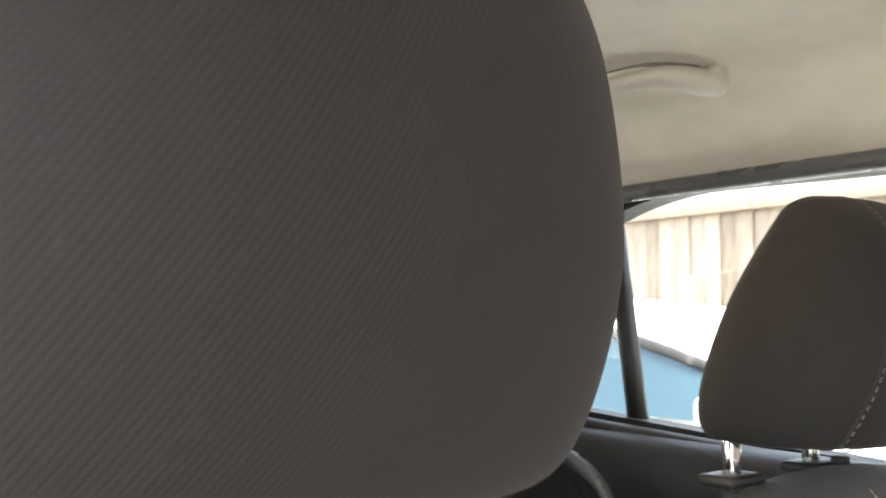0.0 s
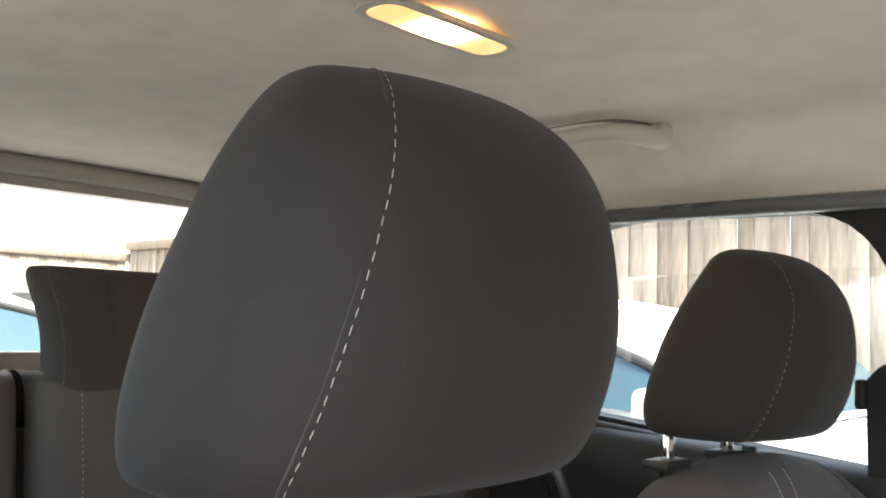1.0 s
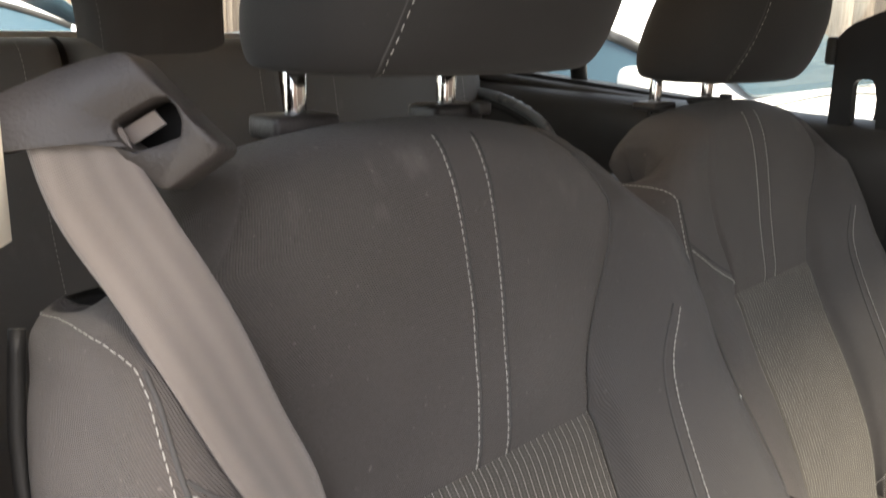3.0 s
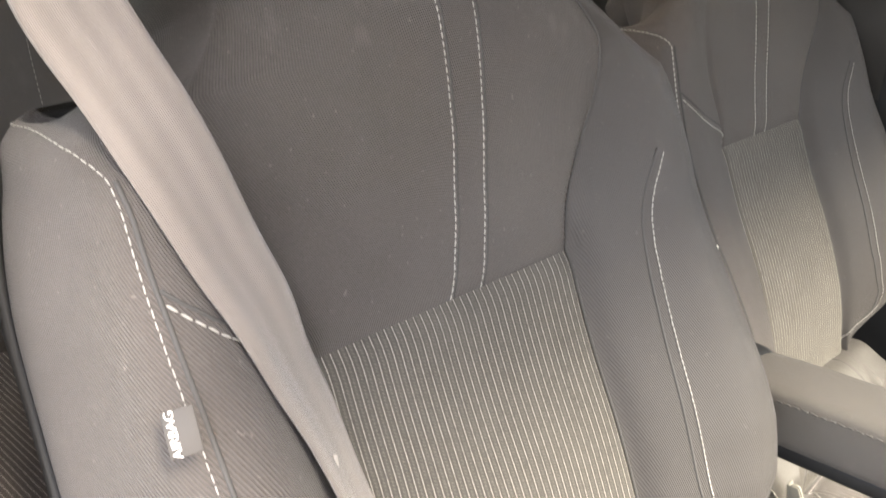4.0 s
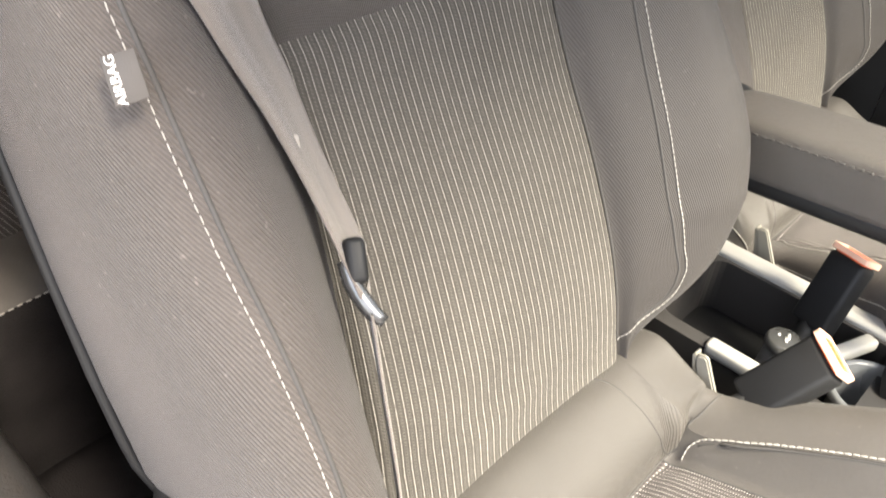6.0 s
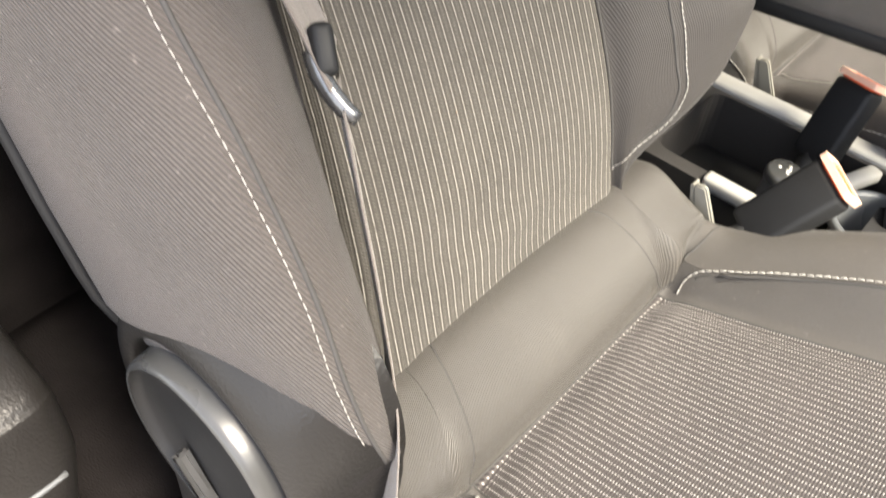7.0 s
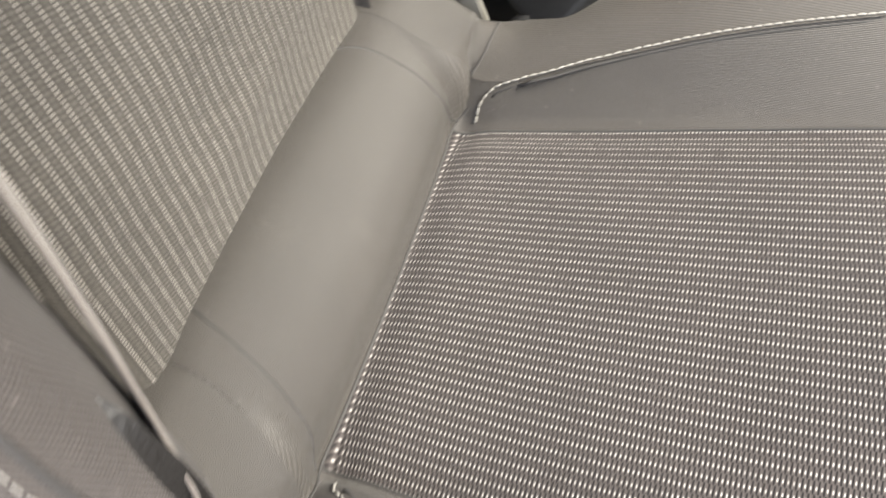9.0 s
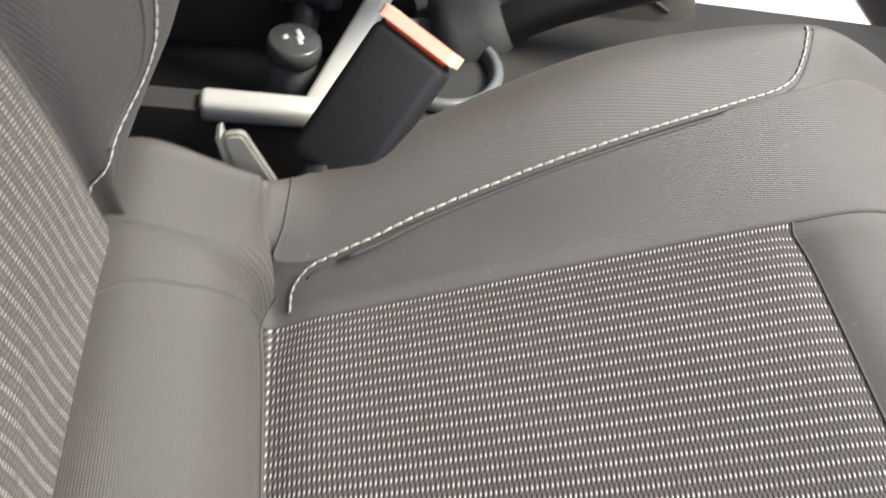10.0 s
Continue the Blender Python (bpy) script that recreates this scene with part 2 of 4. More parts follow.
bumped(lt, lb, noisy(lt, 260, 1), 0.5, 0.001)


# ---- building helpers ----
def mesh_of(name, verts, faces, uvs=None, smooth=True):
    me = bpy.data.meshes.new(name)
    me.from_pydata([tuple(map(float, v)) for v in verts], [], faces)
    if uvs is not None:
        layer = me.uv_layers.new(name="UVMap")
        flat = np.array([uvs[i] for f in faces for i in f], dtype=np.float32).ravel()
        layer.data.foreach_set("uv", flat)
    me.polygons.foreach_set("use_smooth", [smooth] * len(me.polygons))
    me.update()
    return me


def part(name, me, mat, parent=None, label="", loc=None):
    if isinstance(me, bmesh.types.BMesh):
        data = bpy.data.meshes.new(name)
        me.to_mesh(data)
        me.free()
        me = data
    me.materials.clear()
    me.materials.append(mat)
    ob = new(name, me)
    if parent is not None:
        ob.parent = parent
    if loc is not None:
        ob.location = loc
    if label:
        tagged(ob, label)
    return ob


def thing(name, label, category, group="", loc=(0, 0, 0), kind=""):
    ob = new(name)
    ob.empty_display_size = 0.05
    ob.location = loc
    return tagged(ob, label, category, group, kind)


def spline(points, n):
    """Catmull-Rom through rows of numbers, n samples."""
    p = np.array(points, float)
    q = np.vstack([2 * p[0] - p[1], p, 2 * p[-1] - p[-2]])
    s = np.linspace(0, len(p) - 1, n)
    i = np.minimum(s.astype(int), len(p) - 2)
    f = (s - i)[:, None]
    a, b, c, d = q[i], q[i + 1], q[i + 2], q[i + 3]
    return 0.5 * (2 * b + (c - a) * f + (2 * a - 5 * b + 4 * c - d) * f**2 + (3 * b - a - 3 * c + d) * f**3)


def sheet(name, rows, uv=True, smooth=True, closed=False):
    """A mesh over a grid of points rows[i][j]; its UVs are metres along the middle lines."""
    p = np.asarray(rows, float)
    n, m = p.shape[:2]
    lv = np.r_[0, np.cumsum(np.linalg.norm(np.diff(p[:, m // 2], axis=0), axis=1))]
    seg = np.linalg.norm(np.diff(p[n // 2], axis=0), axis=1)
    lu = np.r_[0, np.cumsum(seg)]
    lu -= lu[m // 2]
    uvs = [(lu[j], lv[i]) for i in range(n) for j in range(m)]
    faces = [(i * m + j, i * m + j + 1, (i + 1) * m + j + 1, (i + 1) * m + j) for i in range(n - 1) for j in range(m - 1)]
    if closed:
        faces += [(i * m + m - 1, i * m, (i + 1) * m, (i + 1) * m + m - 1) for i in range(n - 1)]
    return mesh_of(name, p.reshape(-1, 3), faces, uvs if uv else None, smooth)


def tube(name, points, radius, sides=10, n=None, caps=True, flat=1.0):
    """A round bar along a smooth line; radius may be a list, one for each point."""
    p = spline(points, n) if n else np.array(points, float)
    r = np.interp(np.linspace(0, 1, len(p)), np.linspace(0, 1, np.size(radius)), np.ravel(radius)) if np.size(radius) > 1 else np.full(len(p), radius)
    d = np.gradient(p, axis=0)
    d /= np.linalg.norm(d, axis=1)[:, None] + 1e-12
    up = np.array([0, 0, 1.0]) if abs(d[:, 2]).mean() < 0.8 else np.array([0, 1.0, 0])
    a = np.cross(d, up)
    a /= np.linalg.norm(a, axis=1)[:, None] + 1e-12
    b = np.cross(a, d)
    ang = np.arange(sides) * 2 * math.pi / sides
    v = (p[:, None] + r[:, None, None] * (np.cos(ang)[None, :, None] * a[:, None] + flat * np.sin(ang)[None, :, None] * b[:, None])).reshape(-1, 3)
    f = [(i * sides + j, i * sides + (j + 1) % sides, (i + 1) * sides + (j + 1) % sides, (i + 1) * sides + j) for i in range(len(p) - 1) for j in range(sides)]
    if caps:
        f += [tuple(range(sides))[::-1], tuple((len(p) - 1) * sides + j for j in range(sides))]
    return mesh_of(name, v, f)


def block(size, bevel=0.004, segments=2, at=(0, 0, 0), turn=None):
    """A rounded box as a bmesh."""
    bm = bmesh.new()
    bmesh.ops.create_cube(bm, size=1)
    bmesh.ops.scale(bm, vec=size, verts=bm.verts)
    if bevel:
        bmesh.ops.bevel(bm, geom=bm.edges[:], offset=bevel, segments=segments, affect="EDGES", profile=0.5)
    if turn is not None:
        bmesh.ops.transform(bm, matrix=turn, verts=bm.verts)
    bmesh.ops.translate(bm, vec=at, verts=bm.verts)
    for f in bm.faces:
        f.smooth = True
    return bm


def plate(outline, thick, axis=1, bevel=0.0, hole=None):
    """A slab of that thickness from an outline in the plane across the axis, with an opening of the same number of corners if given."""
    def at(p, d):
        return {0: (d, p[0], p[1]), 1: (p[0], d, p[1]), 2: (p[0], p[1], d)}[axis]
    bm = bmesh.new()
    rings = [outline] + ([hole] if hole is not None else [])
    sides = []
    for d in (0, thick):
        sides.append([[bm.verts.new(at(p, d)) for p in ring] for ring in rings])
    n = len(outline)
    for s in sides:
        if hole is None:
            bm.faces.new(s[0])
        else:
            for i in range(n):
                bm.faces.new((s[0][i], s[0][(i + 1) % n], s[1][(i + 1) % n], s[1][i]))
    for k in range(len(rings)):
        for i in range(n):
            bm.faces.new((sides[0][k][i], sides[0][k][(i + 1) % n], sides[1][k][(i + 1) % n], sides[1][k][i]))
    bmesh.ops.recalc_face_normals(bm, faces=bm.faces)
    if bevel:
        bmesh.ops.bevel(bm, geom=[e for e in bm.edges if e.is_boundary is False and e.calc_face_angle(0) > 0.6], offset=bevel, segments=2, affect="EDGES")
    return bm


def round_outline(corners, radius, n=6):
    """The corners of a polygon rounded off."""
    out, k = [], len(corners)
    for i in range(k):
        a, b, c = (Vector(corners[(i + d) % k]) for d in (-1, 0, 1))
        r = radius[i] if isinstance(radius, (list, tuple)) else radius
        p, q = b + (a - b).normalized() * r, b + (c - b).normalized() * r
        for s in range(n + 1):
            f = s / n
            out.append(tuple((1 - f) ** 2 * p + 2 * f * (1 - f) * b + f * f * q))
    return out


def stitches(name, path, normals, mat, parent, length=0.0055, gap=0.0028, radius=0.0008):
    """A row of thread stitches lying on a surface along a path."""
    p, nn = np.asarray(path, float), np.asarray(normals, float)
    s = np.r_[0, np.cumsum(np.linalg.norm(np.diff(p, axis=0), axis=1))]
    verts, faces = [], []
    ang = np.arange(6) * math.pi / 3
    x = 0.0
    rng = random.Random(3)
    while x + length < s[-1]:
        ends = [np.array([np.interp(q, s, p[:, k]) for k in range(3)]) for q in (x, x + length)]
        nv = np.array([np.interp(x + length / 2, s, nn[:, k]) for k in range(3)])
        nv /= np.linalg.norm(nv) + 1e-9
        d = ends[1] - ends[0]
        d /= np.linalg.norm(d) + 1e-9
        side = np.cross(d, nv)
        ends = [e + side * rng.uniform(-0.0002, 0.0002) for e in ends]
        base = len(verts)
        for f, r, lift in ((0, 0.6, -0.1), (0.2, 1, 0.5), (0.8, 1, 0.5), (1, 0.6, -0.1)):
            c = ends[0] * (1 - f) + ends[1] * f + nv * radius * lift
            verts += [c + radius * r * (np.cos(a) * side * 1.15 + np.sin(a) * nv) for a in ang]
        for k in range(3):
            faces += [(base + 6 * k + j, base + 6 * k + (j + 1) % 6, base + 6 * k + 6 + (j + 1) % 6, base + 6 * k + 6 + j) for j in range(6)]
        faces += [tuple(base + j for j in range(6)), tuple(base + 18 + j for j in range(6))]
        x += length + gap * rng.uniform(0.85, 1.15)
    return part(name, mesh_of(name, verts, faces), mat, parent)


# ---- front seats ----
def normals_of(g):
    a, b = np.gradient(g, axis=0), np.gradient(g, axis=1)
    n = np.cross(a, b)
    return n / (np.linalg.norm(n, axis=2)[:, :, None] + 1e-12)


def backrest_grid(centre, far, dx, dz):
    """Points of the backrest's cover, row by row upwards, column by column from the outer to the inner side."""
    rows = [  # x, z, half width, bolster height
        (0.078, 0.520, 0.175, 0.000), (0.064, 0.575, 0.160, 0.004), (0.049, 0.632, 0.236, 0.048), (0.030, 0.680, 0.268, 0.080),
        (-0.003, 0.745, 0.272, 0.080), (-0.042, 0.812, 0.272, 0.074), (-0.075, 0.882, 0.270, 0.063), (-0.096, 0.950, 0.268, 0.050),
        (-0.106, 1.005, 0.256, 0.032), (-0.112, 1.048, 0.232, 0.012), (-0.120, 1.082, 0.204, 0.002), (-0.136, 1.104, 0.182, 0.0),
        (-0.165, 1.112, 0.168, 0.0), (-0.205, 1.104, 0.160, 0.0), (-0.228, 1.080, 0.160, 0.0)]
    p = spline(rows, (len(rows) - 1) * 8 + 1)
    d = np.gradient(p[:, :2], axis=0)
    nrm = np.stack([d[:, 1], -d[:, 0]], 1)
    nrm /= np.linalg.norm(nrm, axis=1)[:, None]
    out = []
    for i, (x, z, w, b) in enumerate(p):
        b = max(b, 0)
        sec = [(0, 0), (0.045, 0), (0.09, 0), (0.122, 0.001), (0.134, -0.004), (0.146, 0.006 + 0.16 * b), (0.175, 0.60 * b + 0.004),
               (0.206, 0.95 * b + 0.003), (0.235, b), (0.2535, 0.74 * b - 0.006), (0.265, 0.2 * b - 0.022), (0.268, -0.055), (0.262, -0.095), (0.235, -0.115)]
        flare = max(0.0, min(1.0, (z - 0.89) / 0.14))
        flare = flare * flare * (3 - 2 * flare)
        c = 0.134 if z < 0.89 else min(0.134 + 0.05 * flare, 0.8 * w)
        k = c / 0.134
        low = max(0.0, min(1.0, (0.80 - z) / 0.12))
        wi = min(w, np.interp(z, [0.56, 0.585, 0.61, 0.64, 0.67, 0.70, 0.745], [0.140, 0.158, 0.198, 0.236, 0.258, 0.268, 0.272]))
        bi = min(b, np.interp(z, [0.57, 0.61, 0.64, 0.68, 0.72], [0.008, 0.031, 0.053, 0.073, 0.080]))
        wo = np.interp(z, [0.54, 0.568, 0.585, 0.603, 0.635, 0.680, 0.745, 0.80], [0.176, 0.185, 0.222, 0.240, 0.256, 0.268, 0.272, w])
        bo = np.interp(z, [0.54, 0.568, 0.585, 0.603, 0.635, 0.680, 0.745, 0.80], [0.0, 0.018, 0.062, 0.079, 0.083, 0.083, 0.080, b])
        if z > 0.80:
            wo, bo = w, b
        wide = 0.022 * min(1.0, max(0.0, (0.80 - z) / 0.18))
        outer_c = c + wide
        wo = max(wo, np.interp(i, [60, 64, 72, 80, 88, 96, 104, 112], [0.0, 0.257, 0.250, 0.234, 0.214, 0.200, 0.195, 0.195]))
        if far:  # a flatter bolster towards the aisle, and a narrower insert
            wo, bo, low = wo + np.interp(z, [0.60, 0.75, 1.0, 1.06], [0.0, 0.020, 0.020, 0.0]), bo * 0.50, 0.0
            outer_c = c * 0.82
        halves = []
        for hw, hb, gap, c in ((max(wo, outer_c + 0.006), bo, 0.012 * low, outer_c), (max(wi, c + 0.004), bi, 0.0, c)):
            k = c / 0.134
            hs = list(sec)
            hs[4] = (0.134, -0.004 * (1 - flare) - gap)
            hs[5] = (0.146, (0.006 + 0.16 * hb) * (1 - 0.7 * flare) - gap)
            for q, share in ((6, 0.60), (7, 0.95), (8, 1.0)):
                hs[q] = (sec[q][0], share * hb + (0.004 if q < 8 else 0))
            hs[9], hs[10] = (0.2535, 0.74 * hb - 0.006), (0.265, 0.2 * hb - 0.022)
            deep = np.interp(i, [66, 70, 90, 112], [1.0, 0.9, 0.55, 0.45])
            if not halves and far:
                deep *= np.interp(i, [40, 58, 72, 84, 98], [1.0, 1.3, 1.5, 1.3, 1.0])
                hs[11], hs[12], hs[13] = (0.268, -0.055), (0.266, -0.095), (0.258, -0.115)
            elif not halves:
                deep *= np.interp(i, [18, 26, 34, 42, 66, 78], [1.0, 0.93, 0.84, 0.76, 0.78, 1.0])
            hs = [(o * k if o <= 0.134 else c + (o - 0.134) * (hw - c) / 0.134, v) for o, v in hs]
            hs = [(o, v * deep if v < -0.01 else v) for o, v in hs]
            halves.append(spline(hs, (len(hs) - 1) * 4 + 1))
        full = np.vstack([halves[0][::-1], halves[1][1:] * (-1, 1)])  # outer side first
        k = c / 0.134
        inside = np.clip(1 - np.abs(full[:, 0]) / (0.14 * k), 0, 1)
        near = math.exp(-((i - 48) / 0.9) ** 2)
        fold = 0.0015 * np.sin((z - 0.58) * 95 + full[:, 0] * 6) * math.exp(-((z - 0.60) / 0.05) ** 2) * (0.65 + 0.35 * np.sin(full[:, 0] * 31 + 1))
        pad = 0.004 * math.sin(max(0, min(1, (z - 0.59) / 0.29)) * math.pi) + 0.006 * math.sin(max(0, min(1, (z - 0.885) / 0.2)) * math.pi)
        off = full[:, 1] + inside ** 0.5 * (pad + fold) - near * 0.004 * (inside > 0)
        y = centre - full[:, 0]
        crown = 0.042 * min(1.0, max(0.0, (i - 66) / 22)) * (np.abs(full[:, 0]) / 0.2) ** 2.4
        out.append(np.stack([x + dx + nrm[i, 0] * off, y, z + dz - crown + nrm[i, 1] * off], 1))
    return np.array(out)


def cushion_grid(centre, dx, dz):
    rows = [  # x, z, half width of the insert, of the stitch line, of all, bolster height
        (0.040, 0.553, 0.122, 0.135, 0.185, 0.0), (0.076, 0.559, 0.123, 0.135, 0.190, 0.001), (0.107, 0.543, 0.125, 0.140, 0.193, 0.004),
        (0.130, 0.513, 0.127, 0.150, 0.195, 0.028), (0.138, 0.484, 0.127, 0.153, 0.197, 0.054), (0.165, 0.492, 0.130, 0.148, 0.208, 0.047),
        (0.230, 0.508, 0.138, 0.164, 0.235, 0.058), (0.320, 0.532, 0.149, 0.188, 0.262, 0.068), (0.424, 0.560, 0.160, 0.218, 0.275, 0.058),
        (0.480, 0.568, 0.165, 0.241, 0.278, 0.038), (0.540, 0.553, 0.165, 0.242, 0.275, 0.020), (0.575, 0.510, 0.165, 0.226, 0.268, 0.010),
        (0.585, 0.440, 0.160, 0.215, 0.260, 0.0), (0.578, 0.360, 0.160, 0.215, 0.255, 0.0)]
    p = spline(rows, (len(rows) - 1) * 8 + 1)
    d = np.gradient(p[:, :2], axis=0)
    nrm = np.stack([-d[:, 1], d[:, 0]], 1)
    nrm /= np.linalg.norm(nrm, axis=1)[:, None]
    out = []
    for i, (x, z, hw, hs, w, b) in enumerate(p):
        b = max(b, 0)
        halves = []
        full_b, gz = b, min(1.0, max(0.0, (i - 30) / 6))
        for we, b in ((max(0.200, w - 0.012) if i < 56 else w, full_b * np.interp(i, [10, 16, 30, 40, 60], [1.0, 0.3, 0.35, 0.45, 1.0])), (w, full_b)):
            sec = [(0, 0.004), (0.4 * hw, 0.003), (0.8 * hw, 0.001), (hw, -0.003 * gz), (hw + 0.35 * (hs - hw) + 0.003, 0.22 * b + 0.001 * gz), (hs - 0.004, 0.72 * b + 0.001 * gz), (hs, 0.78 * b - 0.001 * gz),
                   ((hs + we) / 2, b + 0.002 * gz), (we - 0.007, 0.8 * b), (we, 0.2 * b - 0.012), (we + 0.002, -0.05), (we - 0.006, -0.10)]
            rise = min(1.0, max(0.0, (i - 40) / 12))
            for q, share in ((4, 0.34), (5, 0.58), (6, 0.64), (7, 0.94)):
                sec[q] = (sec[q][0], sec[q][1] * rise + share * b * (1 - rise))
            halves.append(spline(sec, (len(sec) - 1) * 4 + 1))
        full = np.vstack([halves[0][::-1], halves[1][1:] * (-1, 1)])
        inside = (np.abs(full[:, 0]) < hw)
        dip = 0.004 * math.exp(-((i - 64) / 0.9) ** 2)
        off = full[:, 1] - inside * dip
        nx, nz = nrm[i]
        up = np.clip((np.abs(full[:, 0]) - hw) / 0.03, 0, 1) * min(1.0, max(0.0, (i - 10) / 14))
        ox = nx * (1 - up)
        oz = nz * (1 - up) + up
        y = centre - full[:, 0]
        out.append(np.stack([x + dx + ox * off, y, z + dz + oz * off], 1))
    return np.array(out)


def headrest_mesh(centre, dx, dz):
    rows = [  # z, x at the back, x at the front, half width
        (1.1500, -0.188, -0.154, 0.0925), (1.1505, -0.2294, -0.1176, 0.1237), (1.1582, -0.2469, -0.097, 0.1338), (1.1857, -0.2506, -0.080, 0.1371),
        (1.2264, -0.2407, -0.0677, 0.1338), (1.2672, -0.2259, -0.0664, 0.1246), (1.3028, -0.2074, -0.0725, 0.1138), (1.3314, -0.1904, -0.0888, 0.100),
        (1.3497, -0.1791, -0.1114, 0.0839), (1.3578, -0.1657, -0.1325, 0.0669), (1.3609, -0.152, -0.148, 0.0476)]
    p = spline(rows, 61)
    ang = np.linspace(-math.pi, math.pi, 97)
    out = []
    for z, xb, xf, w in p:
        cx, b = (xb + xf) / 2, max((xf - xb) / 2, 0.002)
        e = 0.70
        co, si = np.cos(ang), np.sin(ang)
        ox = np.sign(co) * np.abs(co) ** e * b
        oy = np.sign(si) * np.abs(si) ** e * max(w, 0.002)
        ox += 0.012 * np.clip(co, 0, 1) * (1 - (oy / max(w, 0.002)) ** 2)
        out.append(np.stack([cx + ox + dx, centre - oy, np.full_like(ox, z + dz)], 1))
    return np.array(out)


def car_seat(label, centre, far, dx, dz):
    seat = thing("car_seat", label, "car seat", "front seats", (0.1 + dx, centre, 0.2))
    base = seat.location.copy()

    def child(name, me, mat, parent=seat, lab=""):
        if isinstance(me, bpy.types.Mesh):
            me.transform(Matrix.Translation(-base))
        else:
            bmesh.ops.translate(me, vec=-base, verts=me.verts)
        return part(name, me, mat, parent, lab)

    def at(grid, i, j):
        a, b = min(int(i), grid.shape[0] - 2), min(int(j), grid.shape[1] - 2)
        f, h = i - a, j - b
        return (grid[a, b] * (1 - h) + grid[a, b + 1] * h) * (1 - f) + (grid[a + 1, b] * (1 - h) + grid[a + 1, b + 1] * h) * f

    def sew_line(grid, nrm, knots, parent=seat, name="stitching", cord=0.0, **more):
        """A seam through row and column numbers of a cover: stitches, or a cord of the given radius."""
        way = spline(knots, 4 * len(knots) + 30)
        pts = np.array([at(grid, *q) for q in way])
        nv = np.array([at(nrm, *q) for q in way])
        if cord:
            return child(name, tube(name, pts - nv * 0.0004, cord, 6), DARK_THREAD, parent)
        return stitches(name, pts - np.array(base) + nv * 0.0005, nv, THREAD, parent, **more)

    g = backrest_grid(centre, far, dx, dz)
    n = normals_of(g)
    if n[50, 52, 0] < 0:
        n = -n
    # columns: crease at 36 and 68, seam at 20 and 84
    child("backrest_insert", sheet("insert", g[3:49, 36:69]), BACK_STRIPE, lab="grey cloth with fine light stripes")
    child("backrest_top", sheet("top", g[48:, 36:69]), CLOTH)
    child("bolster", sheet("bolster", g[6:, 20:37]), CLOTH)
    cut = 77
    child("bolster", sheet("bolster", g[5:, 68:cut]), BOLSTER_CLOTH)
    child("side_panel", sheet("side_panel", g[6:, :21]), CLOTH)
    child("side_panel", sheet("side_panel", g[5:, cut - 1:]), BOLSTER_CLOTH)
    back = np.array([[g[i, 0] * (1 - f) + g[i, -1] * f - np.array([0.02 * math.sin(f * math.pi), 0, 0]) for f in np.linspace(0, 1, 9)] for i in range(0, g.shape[0], 4)])
    child("back_shell", sheet("back_shell", back), BLACK)
    for j, out in ((0, -1), (-1, 1)):  # closed ends of the rolled top
        rim = g[70:, j]
        mid_p = rim.mean(axis=0)
        rings = [rim] + [mid_p + (rim - mid_p) * s + np.array([0, out * push, 0]) for s, push in ((0.85, 0.006), (0.5, 0.012), (0.02, 0.014))]
        child("top_end", sheet("top_end", np.array(rings), closed=True), CLOTH)
    for j, shift in ((3, (-0.009, -0.004, 0)), (-1, (0.002, 0, 0))):
        child("edge_trim", tube("edge_trim", g[2:70:3, j] + np.array(shift), 0.005, 8), BLACK)
    # seams: outer and inner bolster edges, two lines down the upper panel, the cross seam of the bolster beside the belt
    edge = [(9, 19.5), (20, 19.9), (25, 20.6), (31, 20.6), (38, 20), (44, 19.8), (51, 19.6), (57, 19.8), (62, 19.7), (66, 19), (69, 17), (72, 14), (74, 10.5), (75, 7), (74, 3), (72, 0)]
    sew_line(g, n, edge, length=0.0044, gap=0.0014, radius=0.0007 if far else 0.00034)
    inner = [(8, 67.5), (9, 70.5), (10.5, 74), (12, 77), (14, 78), (17, 77.4), (21, 76.2), (28, 75.4), (40, 76), (50, 77), (56, 78.8)]
    sew_line(g, n, inner, length=0.0046, gap=0.0008, radius=0.0005)
    ways = ((-0.030, -0.022, -0.018, -0.014), (0.006, 0.012, 0.016, 0.018)) if far else ((0.0, 0.006, 0.003, -0.006), (0.036, 0.037, 0.034, 0.026))
    for way in ways:
        line = []
        for i in range(48, 89):
            ys = g[i, 36:69, 1] - centre
            order = np.argsort(ys)
            j = np.interp(np.interp(g[i, 52, 2] - dz, [0.88, 0.93, 0.99, 1.10], way[::-1]), ys[order], np.arange(36, 69)[order])
            a, f = int(j), j - int(j)
            line.append(g[i, a] * (1 - f) + g[i, a + 1] * f + n[i, a] * 0.0002)
        stitches("stitching", np.array(line) - np.array(base), n[48:89, 52], THREAD, seat, length=0.0042, gap=0.0014, radius=0.0006 if far else 0.0005)
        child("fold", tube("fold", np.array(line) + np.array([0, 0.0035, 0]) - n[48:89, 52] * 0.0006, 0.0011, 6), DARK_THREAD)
    cross = [(57, 21), (55, 23), (53, 25.5), (50.5, 31), (48.5, 36)]
    sew_line(g, n, cross, length=0.0062, gap=0.0016, radius=0.0008 if far else 0.00065)
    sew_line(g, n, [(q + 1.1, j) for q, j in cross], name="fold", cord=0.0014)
    sew_line(g, n, [(i, j + 0.9) for i, j in edge[:10]], name="piping", cord=0.0016)
    sew_line(g, n, [(q, j - 0.8) for q, j in inner[2:]], name="piping", cord=0.0013)
    for j, last in ((36, 52), (68, 86)):
        child("piping", tube("piping", g[8:last, j] + n[8:last, j] * 0.0005, 0.0014, 6), DARK_THREAD)

    c = cushion_grid(centre, dx, dz)
